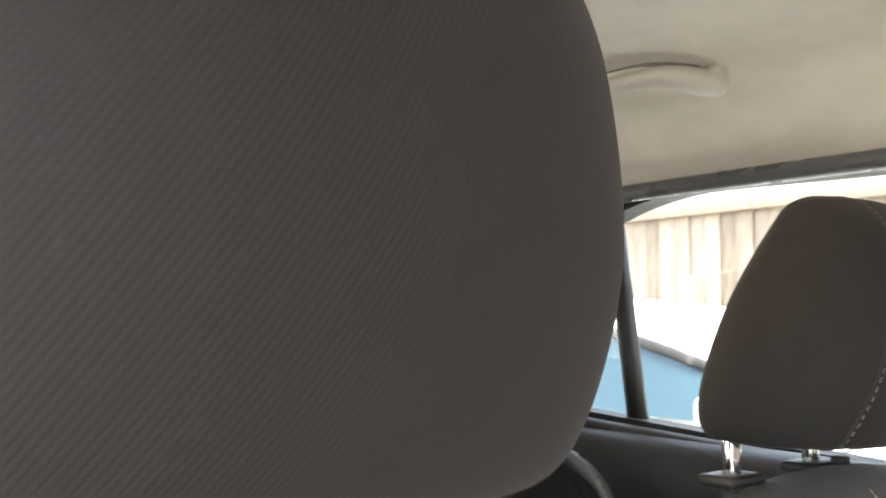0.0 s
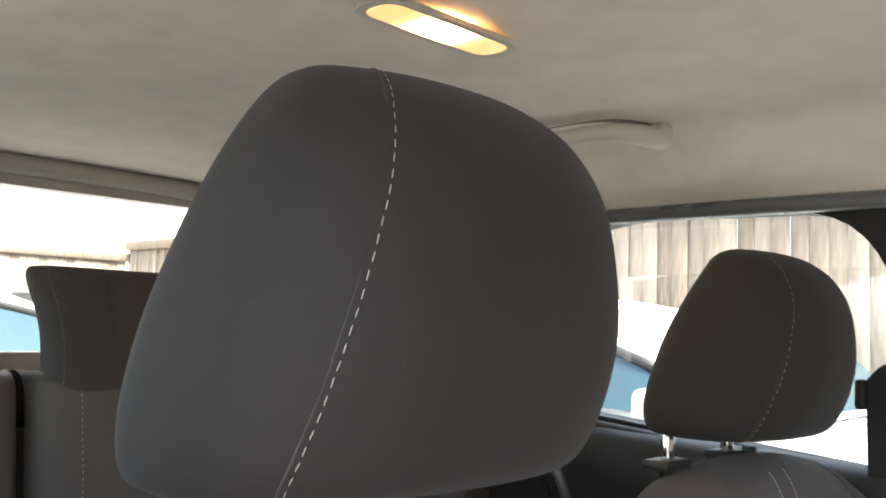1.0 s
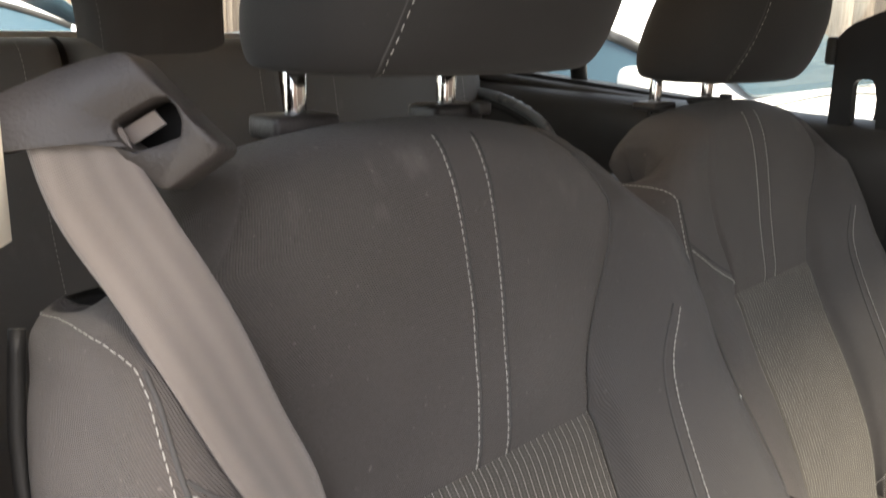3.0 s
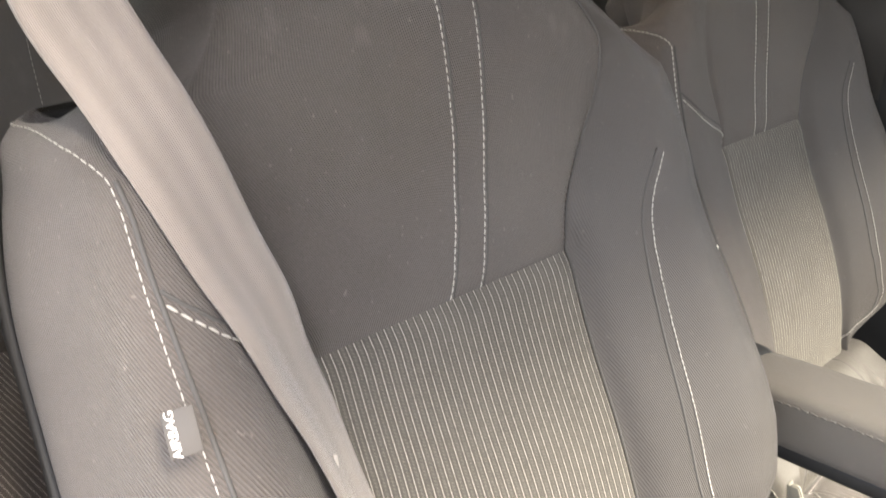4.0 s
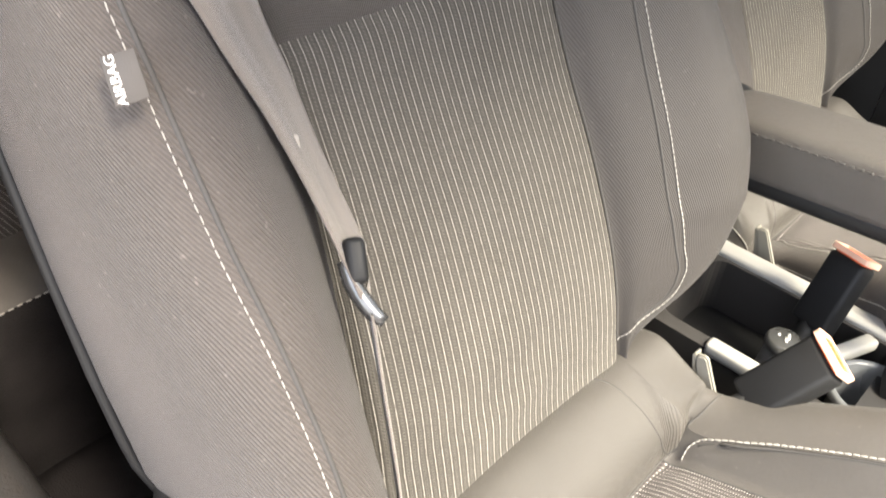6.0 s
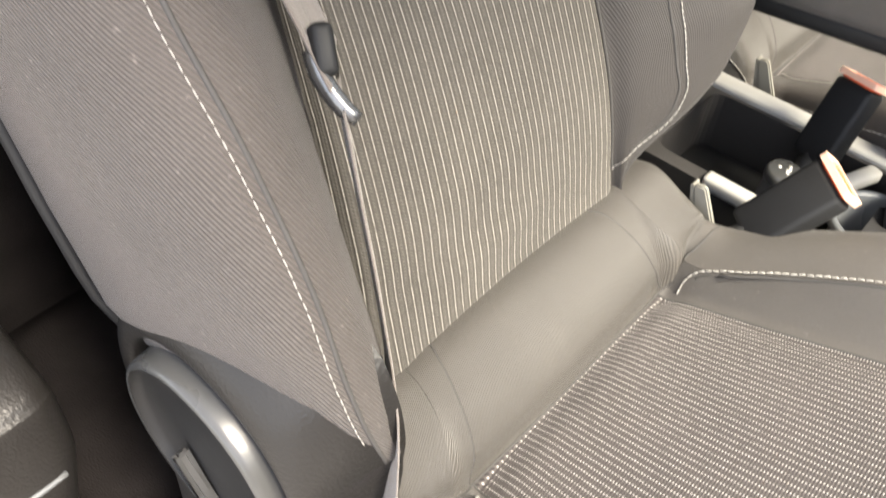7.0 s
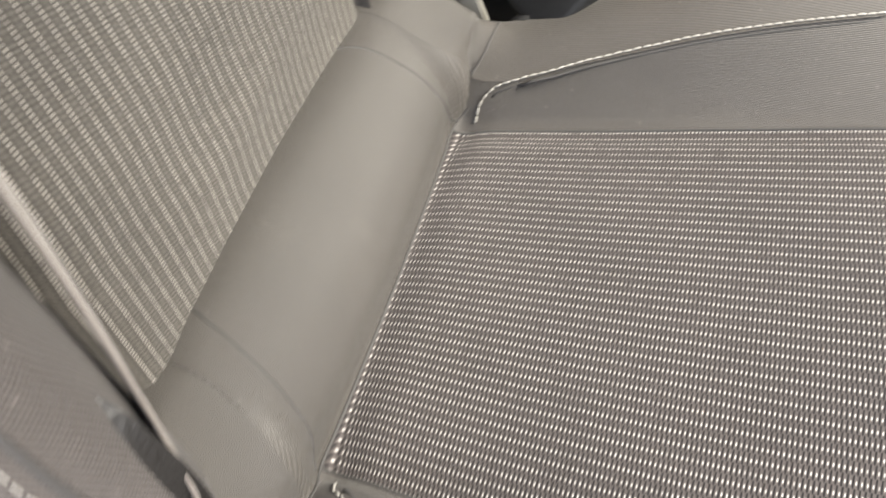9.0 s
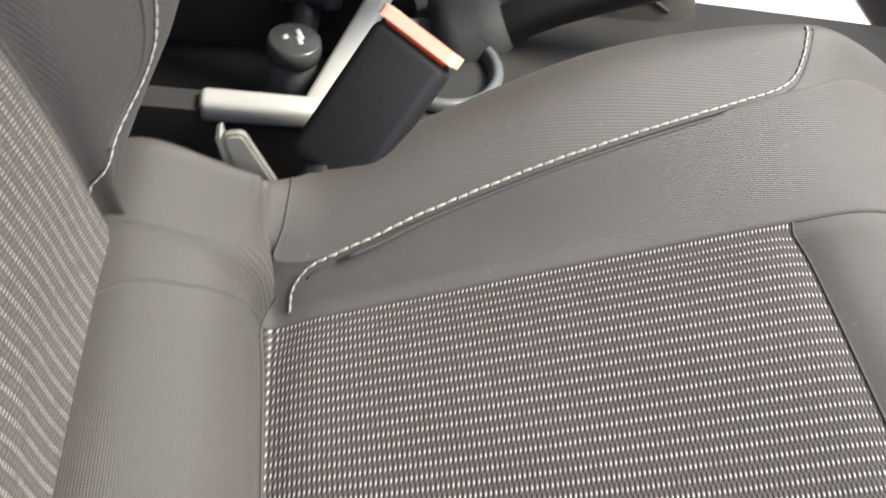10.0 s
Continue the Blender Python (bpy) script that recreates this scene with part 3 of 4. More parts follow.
    cn = normals_of(c)
    if cn[50, 44, 2] < 0:
        cn = -cn
    # insert edge at columns 32 and 56, stitch line at 20 and 68
    child("cushion_insert", sheet("insert", c[32:65, 32:57]), SEAT_STRIPE, lab="grey cloth woven with light broken stripes")
    child("cushion_roll", sheet("roll", c[:33, 32:57]), ROLL_CLOTH)
    child("cushion_front", sheet("front", c[64:, 32:57]), SMOOTH_CLOTH)
    for a, b in ((0, 33), (56, 89)):
        child("cushion_bolster", sheet("bolster", c[32:, a:b]), SMOOTH_CLOTH if a else CLOTH)
        child("roll_end", sheet("roll_end", c[:33, a:b]), ROLL_CLOTH)
    runs = ([(37.3, 57.3), (38.5, 60.5), (40, 63.5), (42, 65.4), (44, 66.9), (48, 68), (56, 68), (61, 68.1), (63, 68.4), (64.2, 69.8), (65.2, 73.0)],
            [(36.6, 29.5), (37.6, 25), (39, 20), (41, 17.6), (45, 17), (56, 18), (62, 18.6), (64.5, 16)])
    for run, side in zip(runs, (-1, 1)):
        sew_line(c, cn, run, length=0.0052, gap=0.0009, radius=0.00065)
        way = spline(run, 60)
        pts, nv = np.array([at(c, *q) for q in way]), np.array([at(cn, *q) for q in way])
        across = np.cross(np.gradient(pts, axis=0), nv)
        across *= 0.0042 / (np.linalg.norm(across, axis=1)[:, None] + 1e-9)
        if (across[30, 1] < 0) != (side < 0):
            across = -across
        child("piping", tube("piping", (pts + across - nv * 0.0008)[8:], 0.0012, 6), DARK_THREAD)
    for line in ([(3, 50.5), (9, 52), (16, 53), (25, 55), (31, 57)], [(31.5, 57), (31, 59), (31, 62), (33.5, 66), (36, 72), (36.5, 78)],
                 [(3, 36), (12, 34.5), (25, 33), (31, 31)], [(32, 31), (32.2, 26), (33, 20), (35, 15), (36, 11)]):
        sew_line(c, cn, line, name="seam", cord=0.001)
    for pick in ([(32, j) for j in range(31, 58)], [(64, j) for j in range(32, 57)], [(i, 32) for i in range(32, 82)], [(i, 56) for i in range(32, 82)]):
        child("seam", tube("seam", np.array([c[i, j] + cn[i, j] * 0.0002 for i, j in pick]), 0.0011, 6), DARK_THREAD)
    rim = [(4, 6), (13, 6.6), (18, 7.4), (28, 9.6), (39, 10), (60, 9.5), (80, 9)]
    sew_line(c, cn, rim, length=0.0052, gap=0.0009, radius=0.00055)
    sew_line(c, cn, [(q, j - 2) for q, j in rim], name="piping", cord=0.0018)
    child("seat_base", block((0.46, 0.44, 0.16), 0.03, 3, (0.30 + dx, centre, 0.33 + dz)), BLACK)
    for o in (-0.19, 0.19):
        child("seat_rail", block((0.62, 0.04, 0.05), 0.006, 2, (0.26 + dx, centre + o, 0.235)), GREY)

    h = headrest_mesh(centre + (-0.017 if far else 0.026), dx + (-0.003 if far else 0.009), dz - (0.011 if far else 0.005))
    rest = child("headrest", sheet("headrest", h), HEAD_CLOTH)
    hn = h - h.mean(axis=1, keepdims=True)
    hn /= np.linalg.norm(hn, axis=2)[:, :, None] + 1e-9
    cols = np.interp(np.arange(3, 57), [3, 13, 22, 34, 56], [10.8, 11.2, 10.3, 9.2, 8.6])
    for mirror in (1, -1):
        line, nv = [], []
        for i, q in zip(range(3, 57), 48 + cols * mirror * (1.0 if mirror > 0 else 2.3)):
            a, f = int(math.floor(q)), q - math.floor(q)
            nv.append(hn[i, a % 96])
            line.append(h[i, a % 96] * (1 - f) + h[i, (a + 1) % 96] * f + nv[-1] * 0.0005)
        line = np.array(line)
        stitches("stitching", line - np.array(base), nv, THREAD, rest, length=0.0046, gap=0.003, radius=0.00022 if far else 0.0003)
        child("piping", tube("piping", line + np.array([-0.003, -0.0022 * mirror, 0]) - np.array(nv) * 0.0003, 0.0013, 6), DARK_THREAD, rest)
    for o in (-0.123, 0.015) if far else (-0.060, 0.086):
        child("post", tube("post", [(-0.205 + dx, centre + o, 1.04 + dz), (-0.205 + dx, centre + o, 1.20 + dz)], 0.0078, 16, 3), CHROME, lab="chrome headrest post")
        sleeve = child("sleeve", block((0.034, 0.054, 0.010 if far else 0.016), 0.004, 2, (-0.205 + dx, centre + o, 1.107 + dz)), GREY if far else GUIDE)
        if o > 0:
            child("button", block((0.014, 0.014, 0.010), 0.002, 2, (-0.185 + dx, centre + o + 0.018, 1.112 + dz)), GREY if far else GUIDE, sleeve)
    return seat


NEAR, FAR = -0.35, 0.345
car_seat("dark grey cloth front seat with white stitching and a striped insert", NEAR, False, 0.0, 0.0)
car_seat("dark grey cloth passenger seat beside the far door", FAR, True, -0.096, -0.027)


# ---- cabin shell ----
def setting(name, me, mat, label="", category=""):
    return tagged(part(name, me, mat), label or name.replace("_", " "), category or name.split("_")[0], kind="structure")


roof = []
for x in np.linspace(-1.75, 0.60, 26):
    crown = 1.55 - 0.03 * ((x + 0.45) / 1.2) ** 2
    roof.append([(x, y, crown - 0.012 * (y / 0.56) ** 2 - max(0, abs(y) - 0.56) * 0.88) for y in np.linspace(-0.668, 0.668, 41)])
setting("ceiling", sheet("ceiling", roof), LINER, "pale beige cloth car headliner", "ceiling")
setting("floor", block((2.6, 1.36, 0.04), 0, 1, (-0.55, 0, 0.18)), CARPET, "dark carpet on the car floor", "floor")

# far side: door panels, window openings, pillars
win = round_outline([(-1.02, 1.085), (-0.176, 1.035), (-0.178, 1.23), (-0.255, 1.415), (-0.70, 1.425), (-0.93, 1.34)], [0.02, 0.02, 0.08, 0.10, 0.10, 0.06], 6)
outer = round_outline([(-1.55, 0.2), (0.0, 0.2), (0.0, 0.9), (0.0, 1.47), (-0.9, 1.48), (-1.55, 1.4)], 0.002, 6)
setting("wall_rear_door", plate(outer, 0.05, 1, 0, win), BLACK, "black plastic inside of the far rear door", "door panel").location = (0, 0.672, 0)
setting("window_rear_door", plate(win, 0.004, 1), GLASS, "side window glass of the far rear door", "window").location = (0, 0.70, 0)
fwin = round_outline([(0.06, 1.03), (0.92, 0.98), (0.90, 1.0), (0.40, 1.40), (0.30, 1.42), (0.06, 1.43)], [0.02] * 6, 6)
fout = round_outline([(0.002, 0.2), (1.2, 0.2), (1.2, 0.9), (0.95, 1.05), (0.45, 1.46), (0.002, 1.47)], 0.002, 6)
setting("wall_front_door", plate(fout, 0.05, 1, 0, fwin), BLACK, "black plastic inside of the far front door", "door panel").location = (0, 0.672, 0)
setting("window_front_door", plate(fwin, 0.004, 1), GLASS, "side window glass of the far front door", "window").location = (0, 0.70, 0)
setting("trim_roof_rail", tube("rail", [(-1.5, 0.662, 1.40), (-1.0, 0.662, 1.422), (-0.5, 0.662, 1.428), (0.0, 0.662, 1.422), (0.4, 0.662, 1.40)], 0.014, 8, 30), SATIN, "grey rubber seal along the roof", "seal")
setting("trim_window_divider", tube("bar", [(-0.80, 0.70, 1.38), (-0.75, 0.70, 1.05)], 0.017, 8, 4), BLACK, "black divider bar of the rear side window", "trim")
setting("trim_window_sill", tube("sill", [(-1.2, 0.664, 1.075), (-0.8, 0.664, 1.05), (-0.17, 0.664, 1.02)], 0.014, 8, 20), GREY, "dark plastic window sill", "sill")

# near side: pillar, rear door, sill; the front doorway stands open
nwin = round_outline([(-1.02, 1.085), (-0.34, 1.035), (-0.34, 1.23), (-0.38, 1.415), (-0.70, 1.425), (-0.93, 1.34)], [0.02, 0.02, 0.08, 0.06, 0.10, 0.06], 6)
nout = round_outline([(-1.55, 0.2), (-0.18, 0.2), (-0.125, 0.9), (-0.155, 1.47), (-0.9, 1.48), (-1.55, 1.4)], 0.002, 6)
setting("wall_near_side", plate(nout, 0.05, 1, 0, nwin), BLACK, "black plastic inside of the near rear door", "door panel").location = (0, -0.722, 0)
setting("window_near_side", plate(nwin, 0.004, 1), GLASS, "side window glass of the near rear door", "window").location = (0, -0.70, 0)
setting("trim_door_sill", block((1.3, 0.08, 0.14), 0.02, 2, (0.45, -0.70, 0.27)), GREY, "dark plastic sill of the open front doorway", "sill")

setting("trim_near_pillar", tube("pillar", [(-0.055, -0.668, 1.10), (-0.045, -0.668, 1.25), (-0.04, -0.66, 1.45)], [0.020, 0.018, 0.020], 12, 10), LINER, "pale cloth cover of the near door pillar", "trim")

# rear end
rwin = round_outline([(-0.52, 1.13), (0.52, 1.13), (0.48, 1.462), (-0.48, 1.462)], [0.06, 0.06, 0.09, 0.09], 6)
rout = round_outline([(-0.72, 0.2), (0.72, 0.2), (0.70, 1.52), (-0.70, 1.52)], 0.002, 6)
setting("wall_tailgate", plate(rout, 0.05, 0, 0, rwin), CREAM, "beige inside of the tailgate", "tailgate").location = (-1.65, 0, 0)
setting("window_tailgate", plate(rwin, 0.004, 0), GLASS, "rear window glass", "window").location = (-1.63, 0, 0)
setting("trim_parcel_shelf", block((0.5, 1.3, 0.03), 0.008, 2, (-1.38, 0, 1.06)), BLACK, "black parcel shelf behind the rear seats", "shelf")
setting("trim_tailgate_header", tube("header", [(-1.60, -0.6, 1.49), (-1.60, 0.0, 1.505), (-1.60, 0.6, 1.49)], 0.022, 10, 16), CREAM, "cream trim above the rear window", "trim")
for s in (-1, 1):
    setting("trim_rear_pillar", block((0.16, 0.07, 0.62), 0.03, 3, (-1.16, s * 0.645, 1.12), pose(0, 0, 0, 0, -14, 0)), LINER, "beige cloth rear pillar cover", "trim")
ledge = [[(x, y, z + 0.02 * (x + 0.17) * -1 * 0.5) for y, z in ((0.676, 1.045), (0.66, 1.046), (0.635, 1.036), (0.618, 1.012), (0.612, 0.97), (0.622, 0.90), (0.64, 0.80))] for x in np.linspace(-1.06, -0.12, 16)]
setting("trim_door_ledge", sheet("ledge", [spline(r, 22) for r in ledge]), GREY, "dark soft plastic ledge of the far rear door", "trim")
setting("trim_pillar_foot", block((0.05, 0.03, 0.30), 0.01, 2, (-1.135, 0.612, 0.98), pose(0, 0, 0, 0, -12, 0)), LINER, "pale cloth strip at the foot of the rear pillar", "trim")
# front end, out of view: screen, header and pillars added to cut frontal light
screen = [spline([(0.60 + 0.62 * f, y * (0.60 + 0.10 * f), 1.490 - 0.52 * f - 0.05 * (y * y)) for y in (-1, -0.5, 0, 0.5, 1)], 17) for f in np.linspace(0, 1, 12)]
setting("window_windscreen", sheet("screen", screen), TINTED_GLASS, "unseen windscreen glass, tinted to cut front light", "window")
setting("trim_windscreen_header", block((0.10, 1.26, 0.05), 0.02, 3, (0.57, 0, 1.492), pose(0, 0, 0, 0, 12, 0)), LINER, "unseen pale cloth header added to cut front light", "trim")
for s in (-1, 1):
    setting("trim_front_pillar", tube("pillar", [(0.56, s * 0.645, 1.44), (0.86, s * 0.685, 1.25), (1.22, s * 0.715, 0.97)], [0.045, 0.05, 0.06], 12, 12), LINER, "unseen pale cloth front pillar added to cut front light", "trim")
setting("wall_dashboard", block((0.35, 1.4, 0.75), 0.05, 3, (1.18, 0, 0.60)), BLACK, "black dashboard", "dashboard")


# ---- rear seats ----
def rear_bench():
    bench = thing("rear_bench", "dark cloth rear bench seat with light stitching", "car seat", "", (-0.8, 0, 0.3))
    base = np.array(bench.location)

    def add(name, me, mat, lab=""):
        me.transform(Matrix.Translation(-bench.location))
        return part(name, me, mat, bench, lab)
    for a, b in ((-0.66, -0.235), (-0.225, 0.125), (0.135, 0.64)):
        rows = []
        for x, z, dip in ((-0.80, 0.52, 0.0), (-0.86, 0.70, 0.005), (-0.92, 0.88, 0.004), (-0.955, 1.05, 0.0), (-0.97, 1.112, 0.0), (-0.995, 1.134, 0.0), (-1.04, 1.13, 0.0), (-1.06, 1.07, 0)):
            rows.append([(x + 0.02 * (1 - (2 * f - 1) ** 4) + (0 if 0.02 < f < 0.98 else -0.03), a + (b - a) * f, z) for f in np.linspace(0, 1, 25)])
        rows = np.array(rows)
        s = np.array([spline(rows[:, j], 40) for j in range(25)]).transpose(1, 0, 2)
        add("backrest", sheet("backrest", s), SMOOTH_CLOTH)
        nv = normals_of(s)
        nv = nv if nv[20, 12, 0] > 0 else -nv
        for j in (4, 20):
            stitches("stitching", np.array([s[i, j] for i in range(2, 34)]) - base, np.array([nv[i, j] for i in range(2, 34)]), THREAD, bench, radius=0.0004)
        cush = np.array([[(x, a + (b - a) * f, z + 0.03 * (1 - (2 * f - 1) ** 6)) for f in np.linspace(0, 1, 17)] for x, z in ((-0.84, 0.50), (-0.7, 0.505), (-0.5, 0.53), (-0.39, 0.538), (-0.352, 0.505), (-0.365, 0.40), (-0.40, 0.25))])
        cs = np.array([spline(cush[:, j], 30) for j in range(17)]).transpose(1, 0, 2)
        add("cushion", sheet("cushion", cs[:13]), SEAT_STRIPE)
        add("cushion_border", sheet("cushion_border", cs[12:19]), SMOOTH_CLOTH)
        # front face below the seam takes the dark carpet colour as its shade
        add("cushion_front", sheet("cushion_front", cs[18:]), CARPET)
        nv = normals_of(cs)
        nv = nv if nv[10, 8, 2] > 0 else -nv
        stitches("stitching", np.array([cs[18, j] for j in range(1, 16)]) - base, np.array([nv[18, j] for j in range(1, 16)]), THREAD, bench)
    return bench


def rear_headrest(y, label):
    ob = thing("rear_headrest", label, "headrest", "rear headrests", (-1.0, y, 1.10))
    rows = [(-0.012, 0.02, 0.085), (-0.010, 0.045, 0.098), (0.03, 0.048, 0.100), (0.08, 0.047, 0.104), (0.12, 0.046, 0.114), (0.15, 0.045, 0.126), (0.168, 0.040, 0.131), (0.178, 0.028, 0.128), (0.181, 0.01, 0.11)]
    ang = np.linspace(0, 2 * math.pi, 65)[:-1]
    out = []
    for z, b, w in spline(rows, 40):
        co, si = np.cos(ang), np.sin(ang)
        side = np.where(si > 0, max(w, 0.124) - 0.02 * max(0.0, (z - 0.15) / 0.03) ** 2, w)
        out.append(np.stack([np.sign(co) * np.abs(co) ** 0.6 * b, np.sign(si) * np.abs(si) ** 0.5 * side, np.full(64, z)], 1))
    out = np.array(out)
    part("pad", sheet("pad", out, closed=True), REAR_CLOTH, ob)
    for a in (9, 64 - 9):
        stitches("stitching", out[3:36, a], np.tile((1.0, 0, 0), (33, 1)), DIM_THREAD, ob, radius=0.0004)
    for o in (-0.06, 0.06):
        part("post", tube("post", [(0, o, -0.05), (0, o, 0.02)], 0.006, 12, 3), CHROME, ob)
    return ob


rear_bench()
rear_headrest(-0.10, "dark cloth headrest above the rear bench")


# ---- things in the cabin ----
def strap(name, centres, across, mat, thick=0.0012, n=60, width=0.047):
    """Webbing along a line, with the way of its width at each point."""
    p = spline(centres, n)
    a = spline(across, n)
    a /= np.linalg.norm(a, axis=1)[:, None]
    t = np.gradient(p, axis=0)
    t /= np.linalg.norm(t, axis=1)[:, None]
    nn = np.cross(a, t)
    rows = []
    for i in range(n):
        row = [p[i] + a[i] * width * f + nn[i] * (thick / 2 + 0.0012 * math.cos(f * 9)) for f in np.linspace(-0.5, 0.5, 15)]
        row += [p[i] + a[i] * width * f - nn[i] * thick / 2 + nn[i] * 0.0012 * math.cos(f * 9) for f in np.linspace(0.5, -0.5, 15)]
        rows.append(row)
    return sheet(name, rows, closed=True)


belt = thing("seat_belt", "taupe webbing seat belt hanging beside the front seat", "seat belt", "", (0, 0, 0))
part("webbing", strap("webbing", [(-0.136, -0.588, 1.122), (-0.119, -0.586, 1.097), (-0.095, -0.577, 1.067), (-0.073, -0.562, 1.026), (-0.057, -0.547, 0.982), (-0.045, -0.534, 0.949), (-0.037, -0.523, 0.914), (-0.029, -0.509, 0.877), (-0.014, -0.500, 0.838), (0.012, -0.500, 0.808), (0.030, -0.503, 0.794)],
                      [(0.70, 0.68, 0.16), (0.52, 0.68, 0.50), (0.16, 0.62, 0.76), (-0.14, 0.83, 0.54), (-0.31, 0.90, 0.30), (-0.39, 0.91, 0.14), (-0.53, 0.85, 0.06), (-0.62, 0.78, 0.06), (-0.69, 0.72, 0.04), (-0.69, 0.72, 0.0), (-0.69, 0.72, 0.0)], WEB), WEB, belt, "taupe woven webbing")
part("lower_webbing", strap("lower_webbing", [(0.036, -0.505, 0.784), (0.052, -0.510, 0.742), (0.082, -0.524, 0.693), (0.116, -0.546, 0.653), (0.135, -0.565, 0.600), (0.153, -0.589, 0.572), (0.165, -0.609, 0.550), (0.170, -0.625, 0.515), (0.173, -0.630, 0.45), (0.174, -0.630, 0.38)],
                            [(-0.78, 0.62, -0.1), (-0.79, 0.61, -0.1), (-0.79, 0.61, -0.1), (-0.79, 0.61, -0.1), (-0.79, 0.61, -0.1), (-0.83, 0.55, -0.1), (-0.88, 0.47, -0.1), (-0.93, 0.36, -0.05), (-0.96, 0.25, 0), (-1, 0.1, 0)], WEB, width=0.044), WEB, belt)
tongue = part("tongue", block((0.026, 0.012, 0.018), 0.004, 3, (0, 0, 0), pose(0, 0, 0, 0, 50, -30)), BLACK, belt, "black plastic belt tongue", (0.028, -0.508, 0.803))
part("tongue_bar", tube("tongue_bar", [(-0.002, -0.006, 0.002), (0.008, -0.008, -0.008), (0.020, -0.006, -0.019), (0.028, -0.003, -0.024)], [0.0042, 0.0052, 0.0052, 0.0038], 12, 8), BAR, tongue, "polished dark metal bar")

part("stop_button", block((0.003, 0.003, 0.008), 0.001, 2, (0, 0, 0), pose(0, 0, 0, 0, -12, 0)), STOP, belt, "small pale belt stop", (-0.0195, -0.5075, 0.8565))

guide = thing("belt_guide", "charcoal grained plastic belt guide on the near pillar", "belt guide", "belt guides", (-0.108, -0.572, 1.115))
guide.matrix_world = Matrix(((0.727, -0.115, -0.677, -0.115), (0.686, 0.126, 0.717, -0.578), (0.003, 0.985, -0.169, 1.113), (0, 0, 0, 1)))
upper = [(-0.085, 0.014), (-0.0533, 0.0292), (-0.025, 0.0415), (0.004, 0.0500), (0.0195, 0.0345), (0.0350, 0.0195), (0.051, 0.0055), (0.0225, -0.0167), (0.010, -0.006), (-0.004, 0.0075), (-0.042, 0.0045), (-0.085, -0.004)]
slot = [(-0.001, 0.0125), (-0.0005, 0.0165), (0.009, 0.0232), (0.0175, 0.0277), (0.0225, 0.0284), (0.0268, 0.0250), (0.0298, 0.0180), (0.0295, 0.0105), (0.020, 0.0065), (0.0091, 0.0030), (0.004, 0.0065), (0.001, 0.0095)]
edge = np.array(round_outline(upper, 0.006, 5))
lip = np.array(round_outline(slot, 0.0015, 5))
mid_e, mid_l = edge.mean(axis=0), lip.mean(axis=0)


def ring(points, middle, share, depth):
    return [(*(middle + (q - middle) * share), depth) for q in points]


loft = [ring(lip, mid_l, 0.94, 0.020), ring(lip, mid_l, 0.98, 0.006), ring(lip, mid_l, 1.02, 0.001), ring(lip, mid_l, 1.10, -0.0006)]
loft += [ring(edge, mid_e, s, d) for s, d in ((0.955, 0.0), (0.98, 0.0022), (0.995, 0.006), (1.0, 0.012), (1.0, 0.03))]
part("cover", sheet("cover", loft, closed=True), GUIDE, guide)
part("backing", plate(round_outline([(-0.05, -0.005), (0.022, -0.012), (0.044, 0.006), (0.006, 0.042), (-0.05, 0.025)], 0.006, 4), 0.01, 2), BLACK, guide, loc=(0, 0, 0.032))
part("webbing_loop", plate([(-0.004, 0.011), (0.005, 0.0065), (0.020, 0.0165), (0.0145, 0.0225)], 0.002, 2), WEB, guide, loc=(0, 0, 0.009))

label_tag = thing("airbag_tag", "grey cloth tag sewn into the seat seam, printed AIRBAG", "label", "", (0, 0, 0))
# the tag hangs on the outer bolster seam
label_tag.matrix_world = Matrix(((0.62, -0.59, 0.52, -0.0155), (0.74, 0.06, -0.67, -0.5985), (0.26, 0.80, 0.54, 0.927), (0, 0, 0, 1))).to_3x3().to_quaternion().to_matrix().to_4x4()
label_tag.location = (-0.0135, -0.6005, 0.9255)
part("cloth", block((0.0155, 0.0215, 0.0018), 0.0006, 1), TAG, label_tag)
txt = bpy.data.curves.new("text", "FONT")
txt.body, txt.size, txt.align_x, txt.align_y, txt.extrude = "AIRBAG", 0.0062, "CENTER", "CENTER", 0.0001
tmp = new("tmp", txt)
bpy.context.view_layer.update()
tm = bpy.data.meshes.new_from_object(tmp.evaluated_get(bpy.context.evaluated_depsgraph_get()))
bpy.data.objects.remove(tmp)
tm.transform(Matrix.Translation((-0.0035, 0, 0.0012)) @ Matrix.Rotation(radians(90), 4, "Z"))
part("lettering", tm, PRINT, label_tag, "white printed letters")


far_tag = thing("seat_tag", "small pale tag on the side seam of the passenger seat", "label", "", (-0.093, 0.092, 0.789))
part("cloth", block((0.012, 0.004, 0.006), 0.001, 1), PRINT, far_tag)


def turned(profile, n=64):
    """A turned shape about -y: rows of radius and depth."""
    ang = np.linspace(0, 2 * math.pi, n + 1)[:-1]
    return np.array([[(r * math.cos(a), -d, r * math.sin(a)) for a in ang] for r, d in profile])


